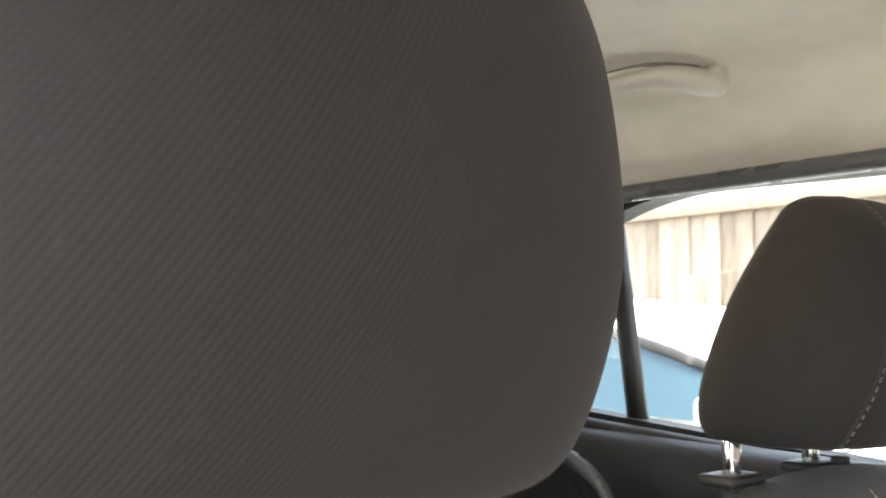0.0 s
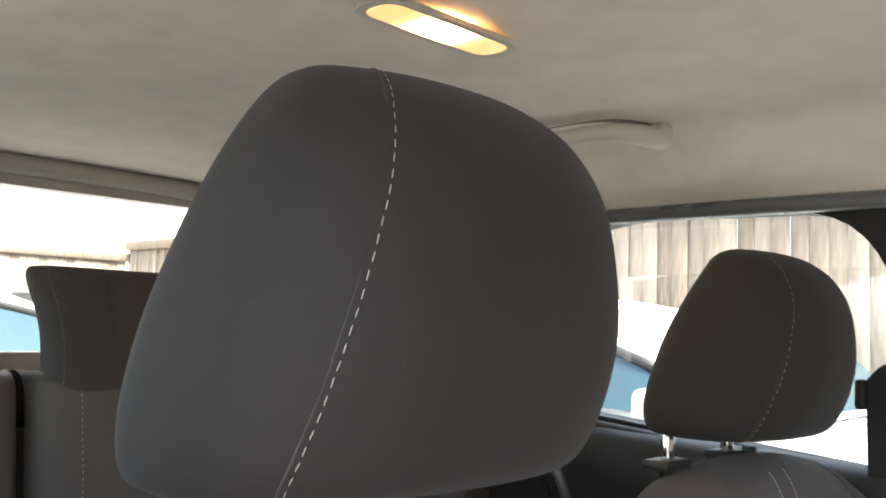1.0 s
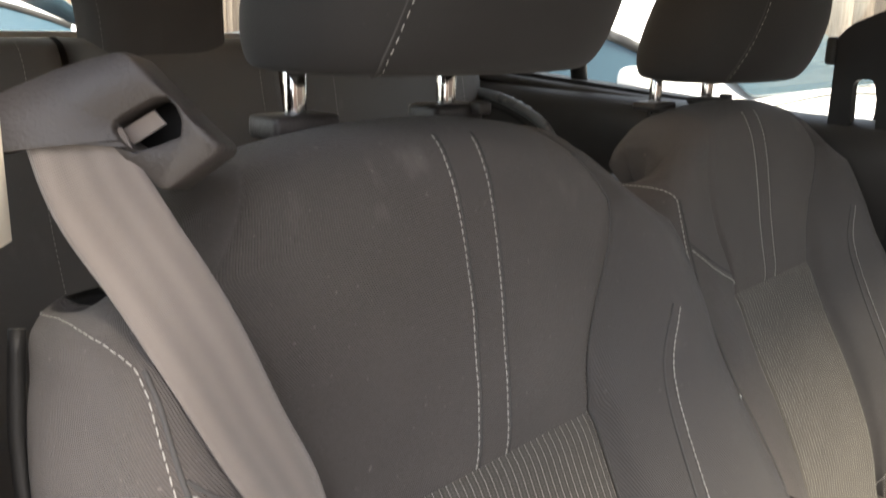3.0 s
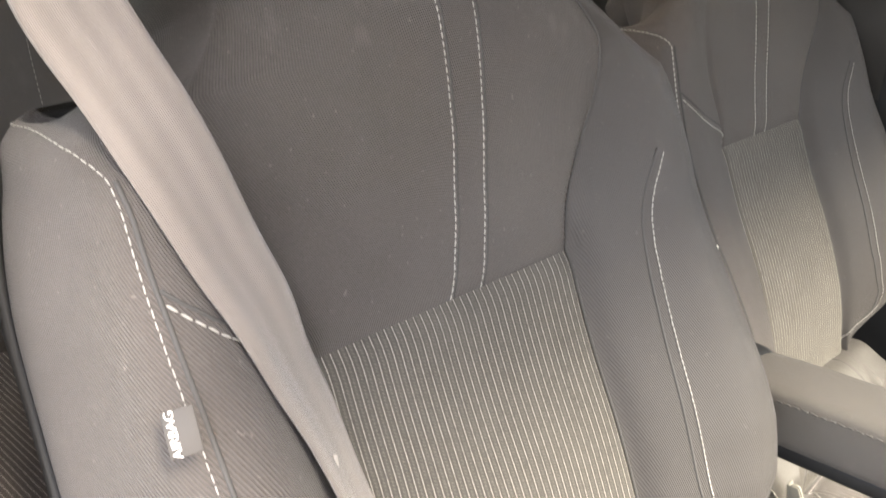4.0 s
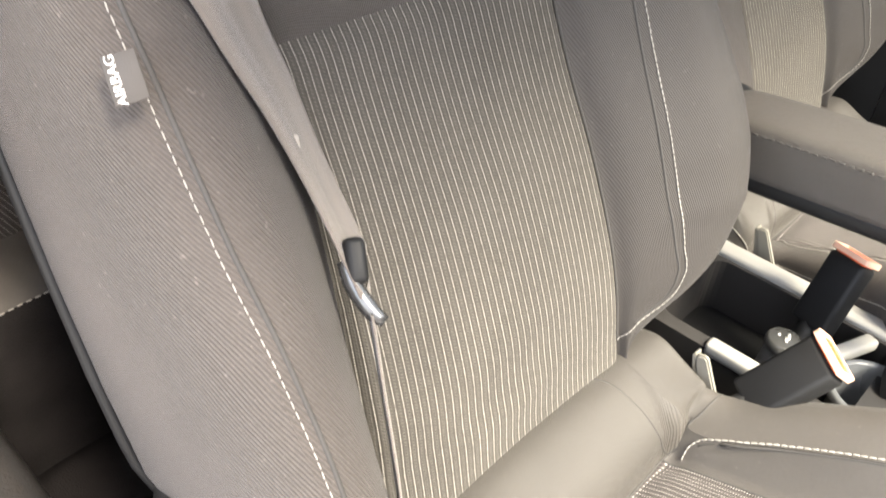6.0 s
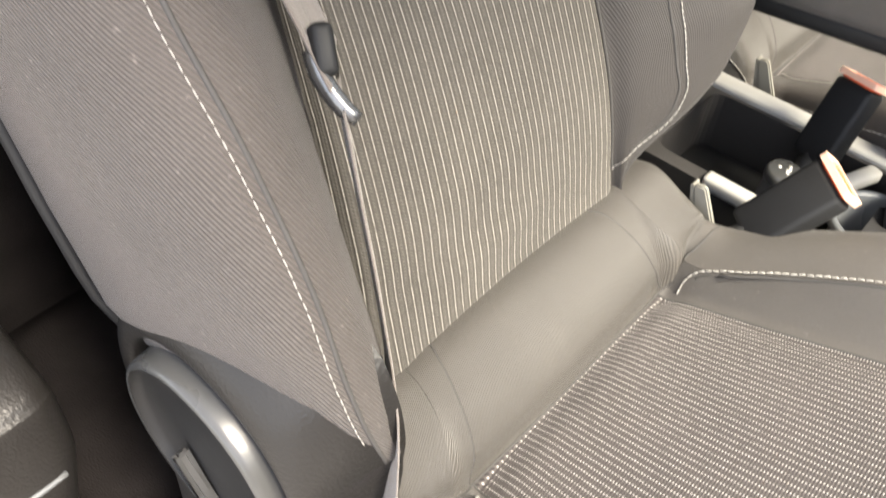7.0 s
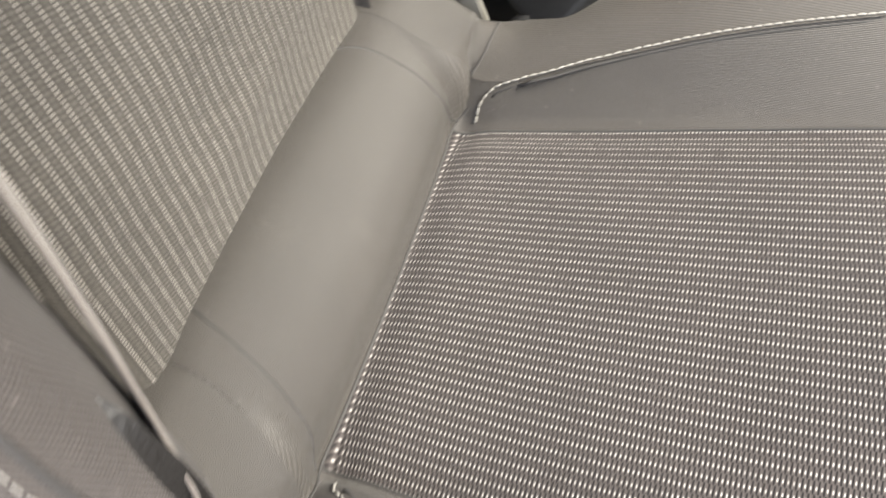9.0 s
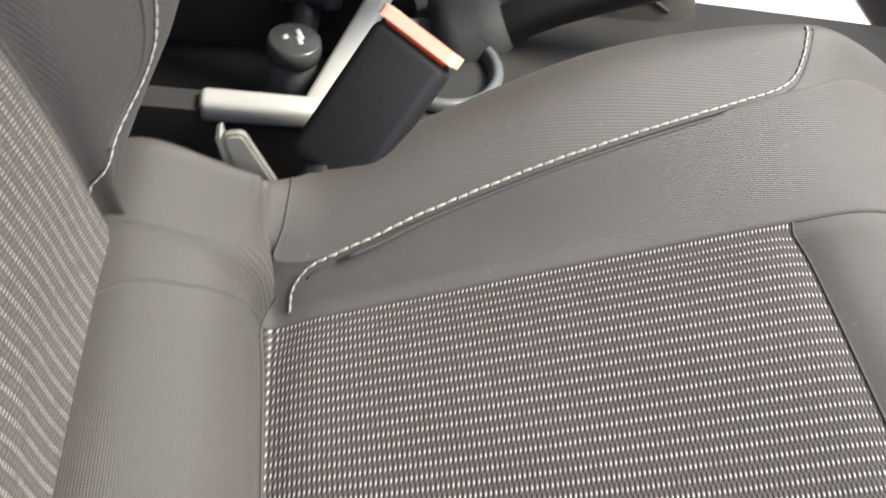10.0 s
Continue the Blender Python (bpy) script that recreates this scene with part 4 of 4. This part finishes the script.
# recliner cover and side valance of the near seat
valance = thing("seat_valance", "charcoal grained plastic side cover of the front seat", "seat cover", "", (0.05, -0.60, 0.55))
vshape = round_outline([(-0.12, -0.18), (0.42, -0.18), (0.40, -0.14), (0.18, -0.130), (0.080, -0.045), (0.070, 0.06), (0.0, 0.08), (-0.12, 0.07)], [0.03, 0.02, 0.02, 0.05, 0.03, 0.03, 0.05, 0.03], 6)
part("panel", plate(vshape, 0.040, 1, 0.005), GREY, valance, loc=(0, 0.015, 0))
part("lower_cover", plate(round_outline([(-0.08, -0.20), (0.30, -0.20), (0.28, -0.14), (0.118, -0.042), (0.074, -0.018), (0.050, -0.046), (-0.08, -0.046)], [0.02, 0.02, 0.02, 0.02, 0.008, 0.01, 0.02], 5), 0.018, 1, 0.004), GREY, valance, loc=(0, -0.013, 0))
part("ledge", block((0.064, 0.056, 0.060), 0.008, 3, (0, 0, 0), pose(0.074, 0.014, -0.022, 6, 14, 0)), PEBBLED, valance)
arc = []
for q in np.linspace(-0.85, 3.3, 72):
    k = np.interp(q, [0.0, 0.25, 0.9], [0.42, 0.48, 1.0])
    arc.append([((0.073 + (r - 0.073) * k) * math.cos(q) - 0.010, y, (0.073 + (r - 0.073) * k) * math.sin(q) + 0.038) for r, y in spline([(0.072, 0.006), (0.073, -0.010), (0.077, -0.016), (0.084, -0.0165), (0.094, -0.011), (0.106, 0.002), (0.118, 0.020), (0.126, 0.045)], 28)])
part("shoulder", sheet("shoulder", arc), PEBBLED, valance)
knob = thing("recliner_knob", "round satin charcoal seat adjuster knob", "knob", "", (0.040, -0.603, 0.588))
part("rim", sheet("rim", turned([(0.066, -0.006), (0.0675, 0.0), (0.0675, 0.008), (0.0668, 0.019), (0.0655, 0.0225), (0.0635, 0.024), (0.062, 0.0235)]), closed=True), KNOB, knob, "satin charcoal rim")
part("face", sheet("face", turned([(0.0622, 0.0232), (0.061, 0.020), (0.057, 0.0165), (0.03, 0.0145), (0.0005, 0.014)]), closed=True), BLACK, knob)
part("grip", plate(round_outline([(-0.024, -0.022), (-0.010, -0.043), (0.030, -0.096), (0.042, -0.108), (0.040, -0.092), (0.0, -0.046)], 0.002, 3), 0.010, 1, 0.003), KNOB, knob, loc=(0, -0.0265, 0))
part("collar", sheet("collar", turned([(0.076, -0.012), (0.074, -0.006), (0.070, -0.008), (0.066, -0.006)]), closed=True), BLACK, knob)

pillar = thing("pillar_cover", "charcoal plastic lower pillar cover beside the front seat", "trim", "", (-0.12, -0.712, 0.165))
sec = [(-0.10, 0.485), (-0.05, 0.482), (0.0, 0.476), (0.055, 0.466), (0.078, 0.459), (0.087, 0.452), (0.091, 0.440), (0.095, 0.36), (0.100, 0.2), (0.102, 0.0)]
skin = []
for y, back, down in ((-0.09, 0.0, 0.0), (-0.05, 0.0, 0.0), (0.0, 0.0, 0.0), (0.03, 0.001, 0.001), (0.043, 0.006, 0.004), (0.052, 0.018, 0.014), (0.056, 0.04, 0.04), (0.057, 0.10, 0.12)):
    skin.append([(x - back, y - 0.24 * max(0.0, 0.40 - z), z - down * (1 if z > 0.1 else 0)) for x, z in spline(sec, 44)])
skin = np.array([spline(np.array(skin)[:, j], 30) for j in range(44)]).transpose(1, 0, 2)
part("body", sheet("body", skin), PEBBLED, pillar)
part("groove", tube("groove", [(0.0945, -0.085, 0.392), (0.0945, 0.0, 0.389), (0.092, 0.036, 0.386)], 0.0022, 6, 12), SATIN, pillar, "pale moulded line")
pocket = round_outline([(0.0, -0.06), (0.052, -0.055), (0.056, 0.014), (0.03, 0.024), (0.0, 0.024)], 0.006, 4)
part("pocket", plate(pocket, 0.004, 2, 0.001), BLACK, pillar, "dark recessed pocket").matrix_local = pose(0.0, 0.0, 0.4765, 0, 10, 0)

# armrest between the seats
arm = thing("armrest", "grey cloth centre armrest with a dark underside", "armrest", "", (0.0, 0.03, 0.62))
rows = []
for x, zt, w in ((0.0, 0.088, 0.034), (0.012, 0.096, 0.042), (0.10, 0.106, 0.044), (0.25, 0.118, 0.044), (0.36, 0.122, 0.042), (0.385, 0.108, 0.036)):
    rows.append([(x, -w + 0.002, zt - 0.062), (x, -w, zt - 0.052), (x, -w, zt - 0.018), (x, -w * 0.8, zt - 0.004), (x, 0, zt), (x, w * 0.8, zt - 0.004), (x, w, zt - 0.018), (x, w, zt - 0.052), (x, w - 0.002, zt - 0.062)])
rows = np.array(rows)
fine = np.array([spline(r, 41) for r in np.array([spline(rows[:, j], 40) for j in range(9)]).transpose(1, 0, 2)])
part("pad", sheet("pad", fine), SMOOTH_CLOTH, arm)
part("underside", block((0.37, 0.082, 0.02), 0.006, 2, (0.195, 0, 0.044), pose(0, 0, 0, 0, -4.5, 0)), BLACK, arm)
part("hinge", block((0.05, 0.09, 0.09), 0.015, 2, (-0.01, 0, 0.05)), BLACK, arm)
stitches("stitching", fine[4:36, 11] + np.array([0, -0.001, 0]), np.tile((0, -1.0, 0), (32, 1)), DARK_THREAD, arm)

# centre console
console = thing("centre_console", "black centre console with a pale edge, tray and cup holder", "console", "", (0.3, 0.0, 0.2))
tray_o = round_outline([(-0.32, -0.080), (0.42, -0.080), (0.42, 0.10), (-0.32, 0.10)], 0.012, 5)
tray_i = round_outline([(-0.27, -0.062), (-0.06, -0.062), (-0.06, 0.070), (-0.27, 0.070)], 0.02, 5)
part("tray", plate(tray_o, 0.30, 2, 0, tray_i), GREY, console)
part("floor_of_tray", block((0.26, 0.16, 0.02), 0.003, 1, (-0.165, 0, 0.22)), BLACK, console)
for y, begin, run, wide in ((-0.073, -0.205, 0.075, 0.017), (0.088, -0.31, 0.36, 0.026)):
    part("edge", block((run, wide, 0.016), 0.004, 2, (begin + run / 2, y, 0.299)), WHITE_METAL, console, "pale grey console edge")
part("crossbar", block((0.017, 0.150, 0.014), 0.004, 2, (0, 0, 0), pose(-0.110, -0.004, 0.299, 0, 0, -21)), WHITE_METAL, console, "pale grey bar across the tray")
part("cup_ring", sheet("cup_ring", np.array([[((0.042 + r) * math.cos(a), (0.042 + r) * math.sin(a), z) for a in np.linspace(0, 2 * math.pi, 41)[:-1]] for r, z in ((0.004, 0), (0.004, 0.006), (0, 0.009), (-0.004, 0.006), (-0.006, -0.05))]), closed=True), SATIN, console, "satin cup holder rim", (-0.052, -0.020, 0.302))

socket = thing("power_socket", "round black power socket cap with white print", "socket", "", (0.151, -0.018, 0.492))
rim_angles = np.linspace(0, 2 * math.pi, 41)[:-1]
body = np.array([[(r * math.cos(a), r * math.sin(a), z) for a in rim_angles] for r, z in ((0.022, -0.06), (0.0170, -0.01), (0.0160, 0.010))])
part("body", sheet("body", body, closed=True), SOCKET, socket, "grey socket body")
cap = np.array([[(r * math.cos(a), r * math.sin(a), z) for a in rim_angles] for r, z in ((0.0160, 0.006), (0.0180, 0.008), (0.0183, 0.015), (0.0172, 0.0195), (0.0155, 0.0205), (0.0004, 0.0205))])
part("cap", sheet("cap", cap, closed=True), KNOB, socket, "satin charcoal cap")
for dx, dy, l in ((0.003, 0.004, 0.010), (0.003, -0.002, 0.008), (-0.006, 0.0, 0.004)):
    part("print", block((0.003, l, 0.0006), 0, 1, (dx, dy, 0.0210), pose(0, 0, 0, 0, 0, 20)), PRINT, socket, "white printed mark")


def buckle(loc, turn, label):
    ob = thing("belt_buckle", label, "buckle", "belt buckles", loc)
    ob.matrix_world = pose(*loc, *turn)
    part("housing", block((0.024, 0.047, 0.085), 0.006, 3, (0, 0, -0.047)), BLACK, ob)
    part("release_button", block((0.018, 0.040, 0.008), 0.003, 2, (0, 0, -0.002)), ORANGE, ob, "orange release button")
    # the rim's orange is paled to paint in the sun glare
    part("rim", plate(round_outline([(-0.0125, -0.0240), (0.0125, -0.0240), (0.0125, 0.0240), (-0.0125, 0.0240)], 0.004, 4), 0.006, 2, 0, round_outline([(-0.0095, -0.0205), (0.0095, -0.0205), (0.0095, 0.0205), (-0.0095, 0.0205)], 0.003, 4)), PALE_ORANGE, ob, "orange rim paled for sun glare", (0, 0, -0.003))
    part("stalk", tube("stalk", [(0, 0, -0.085), (-0.01, 0, -0.13), (-0.03, 0, -0.2)], 0.012, 8, 8), BLACK, ob)
    part("screw", tube("screw", [(0.0115, 0.012, -0.075), (0.0135, 0.012, -0.075)], 0.003, 8, 2), CHROME, ob)
    return ob


buckle((0.212, -0.112, 0.596), (12, 38, 60), "black belt buckle with an orange button beside the seat cushion")
buckle((0.165, 0.075, 0.580), (-10, 25, 60), "black belt buckle with an orange button by the passenger seat")
bracket = thing("hinge_bracket", "pale grey seat hinge bracket beside the cushion", "bracket", "brackets", (0.140, -0.154, 0.50))
part("bar", plate(round_outline([(-0.028, 0.052), (-0.017, 0.055), (0.010, 0.004), (0.036, -0.055), (0.016, -0.06), (-0.016, 0.012)], 0.004, 4), 0.006, 1, 0.0015), BRACKET, bracket)
part("flange", plate(round_outline([(-0.031, 0.050), (-0.028, 0.052), (-0.016, 0.012), (0.016, -0.06), (0.011, -0.06), (-0.021, 0.010)], 0.001, 3), 0.012, 1, 0.001), BRACKET, bracket, "bright folded edge")
brake = thing("handbrake", "black handbrake lever on the centre console", "handbrake", "", (0.27, 0.02, 0.49))
part("lever", tube("lever", [(0, 0, 0.0), (0.06, 0, 0.045), (0.14, 0, 0.085), (0.22, 0, 0.11)], [0.014, 0.015, 0.018, 0.016], 12, 16), BLACK, brake)
part("gaiter", tube("gaiter", [(-0.01, 0, 0.0), (0.03, 0, 0.025)], [0.035, 0.018], 12, 4), RUBBER, brake)
far_bracket = copy_thing(bracket, pose(0.075, 0.12, 0.475))
tagged(far_bracket, "pale seat hinge bracket of the passenger seat")

# ceiling lamp and grab handle
lamp = thing("dome_lamp", "lit warm dome lamp in a pale bezel on the headliner", "lamp", "", (-0.448, -0.013, 1.546))
bez = round_outline([(-0.034, -0.104), (0.034, -0.104), (0.034, 0.104), (-0.034, 0.104)], 0.030, 6)
inn = round_outline([(-0.025, -0.094), (0.025, -0.094), (0.025, 0.094), (-0.025, 0.094)], 0.023, 6)
part("bezel", plate(bez, 0.006, 2, 0, inn), CREAM, lamp, "cream plastic bezel", (0, 0, -0.006))
part("lens", plate(inn, 0.006, 2, 0.002), LAMP, lamp, "glowing prismatic lens", (0, 0, -0.006))

grab = thing("grab_handle", "cream plastic grab handle above the far rear door", "handle", "", (-0.590, 0.488, 1.515))
part("bar", tube("bar", [(-0.122, 0.016, 0.002), (-0.116, -0.012, 0.002), (-0.098, -0.044, 0.004), (-0.070, -0.060, 0.006), (0.0, -0.064, 0.007), (0.062, -0.060, 0.006), (0.088, -0.042, 0.004), (0.102, -0.012, 0.002), (0.106, 0.016, 0.002)], [0.014, 0.015, 0.014, 0.013, 0.0125, 0.013, 0.015, 0.017, 0.015], 16, 60, flat=1.0), CREAM, grab)
# a darker tube draws the shadow line of the handle's recess
part("slot", tube("slot", [(-0.170, -0.060, 0.0290), (-0.040, -0.063, 0.0292), (0.030, -0.060, 0.0292), (0.066, -0.044, 0.0285), (0.086, -0.008, 0.0275), (0.090, 0.030, 0.0265)], [0.003, 0.003, 0.004, 0.006, 0.008, 0.006], 8, 40), SHADE, grab, "taupe line standing for the shadowed recess round the handle")
for o in (-0.119, 0.105):
    part("foot", block((0.030, 0.030, 0.036), 0.010, 3, (o, 0.012, 0.010)), CREAM, grab)

# far belt guide, seen against the side window
fg = thing("belt_guide", "black belt guide and belt on the far pillar", "belt guide", "belt guides", (-0.20, 0.635, 1.05))
hood = round_outline([(-0.040, 0.112), (-0.016, 0.139), (0.030, 0.160), (0.20, 0.30), (0.20, -0.30), (0.042, -0.30), (0.041, -0.045), (0.037, 0.020), (0.029, 0.054), (0.024, 0.058), (0.003, 0.058), (-0.002, 0.050), (-0.001, 0.030), (0.004, -0.045), (0.004, -0.30), (-0.030, -0.30), (-0.031, -0.07), (-0.034, 0.08)], [0.012, 0.012, 0.01, 0.004, 0.004, 0.004, 0.01, 0.012, 0.008, 0.004, 0.006, 0.005, 0.01, 0.01, 0.004, 0.004, 0.02, 0.01], 4)
part("housing", plate(hood, 0.02, 1), BLACK, fg)
part("knob", block((0.016, 0.02, 0.042), 0.005, 2, (-0.040, 0.0, 0.098)), BLACK, fg)
part("lower_cover", block((0.25, 0.04, 0.30), 0.02, 3, (0.085, 0.012, -0.205)), BLACK, fg)

# arched satin trim and pull on the far rear door
pull = thing("door_pull", "satin silver arched pull on the far rear door", "handle", "", (-0.55, 0.655, 0.95))
part("arch", tube("arch", [(-0.50, -0.03, 0.075), (-0.40, -0.04, 0.082), (-0.30, -0.043, 0.066), (-0.215, -0.043, 0.028), (-0.185, -0.04, -0.02), (-0.17, -0.03, -0.10)], [0.006, 0.009, 0.012, 0.012, 0.010, 0.007], 10, 30), SATIN, pull)
part("inner_arch", tube("inner_arch", [(-0.47, -0.03, 0.05), (-0.38, -0.035, 0.055), (-0.30, -0.036, 0.04), (-0.24, -0.036, 0.0), (-0.215, -0.03, -0.08)], [0.004, 0.006, 0.008, 0.008, 0.006], 10, 30), BLACK, pull)
part("armrest", block((0.45, 0.05, 0.08), 0.02, 3, (-0.12, -0.02, -0.10)), BLACK, pull)


# ---- outside ----
ground = setting("ground", block((160, 160, 0.2), 0, 1, (0, 0, -0.1)), GROUND, "pale grey concrete ground round the car", "ground")


def fence(name, start, end, height, label):
    """A board fence with rails; every board is a part."""
    a, b = Vector(start), Vector(end)
    run = (b - a).length
    ob = tagged(new(name), label, "fence", "fences")
    ob.matrix_world = Matrix.Translation(a) @ Matrix.Rotation(math.atan2(b.y - a.y, b.x - a.x), 4, "Z")
    rng = random.Random(5)
    shapes = []
    for k in range(5):
        me = bpy.data.meshes.new("board")
        bm = block((0.096, 0.018, height), 0.003, 1, (0, 0, height / 2))
        for v in bm.verts:
            v.co.x += rng.uniform(-0.002, 0.002)
        bm.to_mesh(me)
        bm.free()
        shapes.append(me)
    x = 0.07
    while x < run:
        o = part("board", shapes[rng.randrange(5)], WOOD, ob, "", (x, rng.choice((-0.006, 0.006)) + rng.uniform(-0.002, 0.002), rng.uniform(-0.015, 0.01)))
        o.rotation_euler = (0, radians(rng.uniform(-0.12, 0.12)), 0)
        x += 0.0925
    for z in (0.35, height - 0.035):
        part("rail", block((run, 0.045, 0.095), 0.006, 1, (run / 2, -0.032, z)), WOOD, ob)
    return ob


fence("fence", (-9, 3.5, 0), (4.5, 3.5, 0), 1.93, "weathered wooden board fence beside the parked cars")
fence("fence", (-9, -6, 0), (-9, 3.5, 0), 1.80, "weathered wooden board fence behind the car")


def hatchback(label, loc, turn, paint):
    """A low parked car: body lofted from side sections, glasshouse, wheels."""
    ob = thing("parked_car", label, "car", "parked cars", (0, 0, 0))
    ob.matrix_world = pose(*loc, 0, 0, turn)
    prof = [(-2.05, 0.35, 0.80), (-1.95, 0.30, 0.92), (-1.2, 0.25, 0.96), (-0.2, 0.22, 0.95), (0.9, 0.22, 0.93), (1.6, 0.25, 0.84), (2.0, 0.30, 0.70), (2.08, 0.38, 0.60)]
    body = []
    for x, z0, z1 in spline(prof, 40):
        w = 0.86 - 0.16 * (abs(x) / 2.1) ** 6
        body.append(spline([(x, -w + 0.05, z0), (x, -w, z0 + 0.15), (x, -w, (z0 + z1) / 2), (x, -w + 0.06, z1 - 0.05), (x, -w + 0.16, z1), (x, 0, z1 + 0.03), (x, w - 0.16, z1), (x, w - 0.06, z1 - 0.05), (x, w, (z0 + z1) / 2), (x, w, z0 + 0.15), (x, w - 0.05, z0)], 41))
    part("body", sheet("body", body), paint, ob)
    top = []
    for x, z, w in spline([(-1.75, 0.95, 0.62), (-1.45, 1.18, 0.60), (-1.0, 1.30, 0.58), (-0.3, 1.335, 0.57), (0.25, 1.29, 0.58), (0.75, 1.09, 0.62), (1.05, 0.94, 0.66)], 40):
        top.append(spline([(x, -w - 0.12, 0.93), (x, -w - 0.05, 0.93 + (z - 0.93) * 0.55), (x, -w, 0.93 + (z - 0.93) * 0.9), (x, -w + 0.1, z), (x, 0, z + 0.02), (x, w - 0.1, z), (x, w, 0.93 + (z - 0.93) * 0.9), (x, w + 0.05, 0.93 + (z - 0.93) * 0.55), (x, w + 0.12, 0.93)], 33))
    part("roof", sheet("roof", top), paint, ob)
    for s in (-1, 1):
        rows = []
        for f in np.linspace(0, 1, 20):
            x = -1.35 + 2.05 * f
            h = 0.40 * math.sin(math.pi * (0.14 + 0.78 * f)) ** 0.6
            rows.append([(x, s * (0.735 - 0.10 * k), 0.965 + (h - 0.04) * k * 0.86) for k in np.linspace(0, 1, 6)])
        part("side_window", sheet("side_window", rows), CAR_GLASS, ob)
        part("window_trim", tube("window_trim", [(r[-1][0], r[-1][1] + s * 0.004, r[-1][2]) for r in rows], 0.018, 8), GREY, ob)
        part("window_post", tube("window_post", [(-0.30, s * 0.742, 0.96), (-0.36, s * 0.655, 1.32)], 0.03, 8, 3), BLACK, ob)
        part("mirror", block((0.10, 0.18, 0.12), 0.03, 3, (0.84, s * 0.92, 1.0)), paint, ob)
        for x in (-1.3, 1.3):
            wheel = part("wheel", tube("wheel", [(x, s * 0.70, 0.31), (x, s * 0.87, 0.31)], 0.31, 28, 2), RUBBER, ob)
            part("rim", tube("rim", [(x, s * 0.865, 0.31), (x, s * 0.878, 0.31)], 0.20, 20, 2), SATIN, wheel)
    part("windscreen", plate(round_outline([(-0.60, 0), (0.60, 0), (0.50, 0.5), (-0.50, 0.5)], 0.05, 4), 0.006, 0), CAR_GLASS, ob, "", (0, 0, 0)).matrix_local = pose(1.02, 0, 0.97, 0, -50, 0)
    return ob


# unseen wall, added ahead of the car to block low sky light
setting("wall_outside", block((0.3, 16, 3.2), 0.01, 1, (6.3, 0, 1.6)), BLOCKER_BROWN, "unseen brown wall added ahead to block low sky light", "wall")
hatchback("white parked car with tinted blue windows", (-1.92, 2.42, 0), 0, WHITE_PAINT)
hatchback("pale parked car behind the rear window", (-5.2, 0.6, 0), 90, WHITE_PAINT)

house = thing("house", "pale boarded house beyond the fence", "house", "", (-14, 2, 0))
part("wall", block((5, 12, 5.2), 0.01, 1, (0, 0, 2.6)), SIDING, house)
for k in range(30):
    part("siding_board", block((0.03, 12.02, 0.165), 0.006, 1, (2.51, 0, 0.2 + 0.17 * k), pose(0, 0, 0, 0, 4, 0)), SIDING, house)
part("roof", block((6, 13, 0.25), 0.02, 1, (0, 0, 5.35), pose(0, 0, 0, 0, 8, 0)), GREY, house)
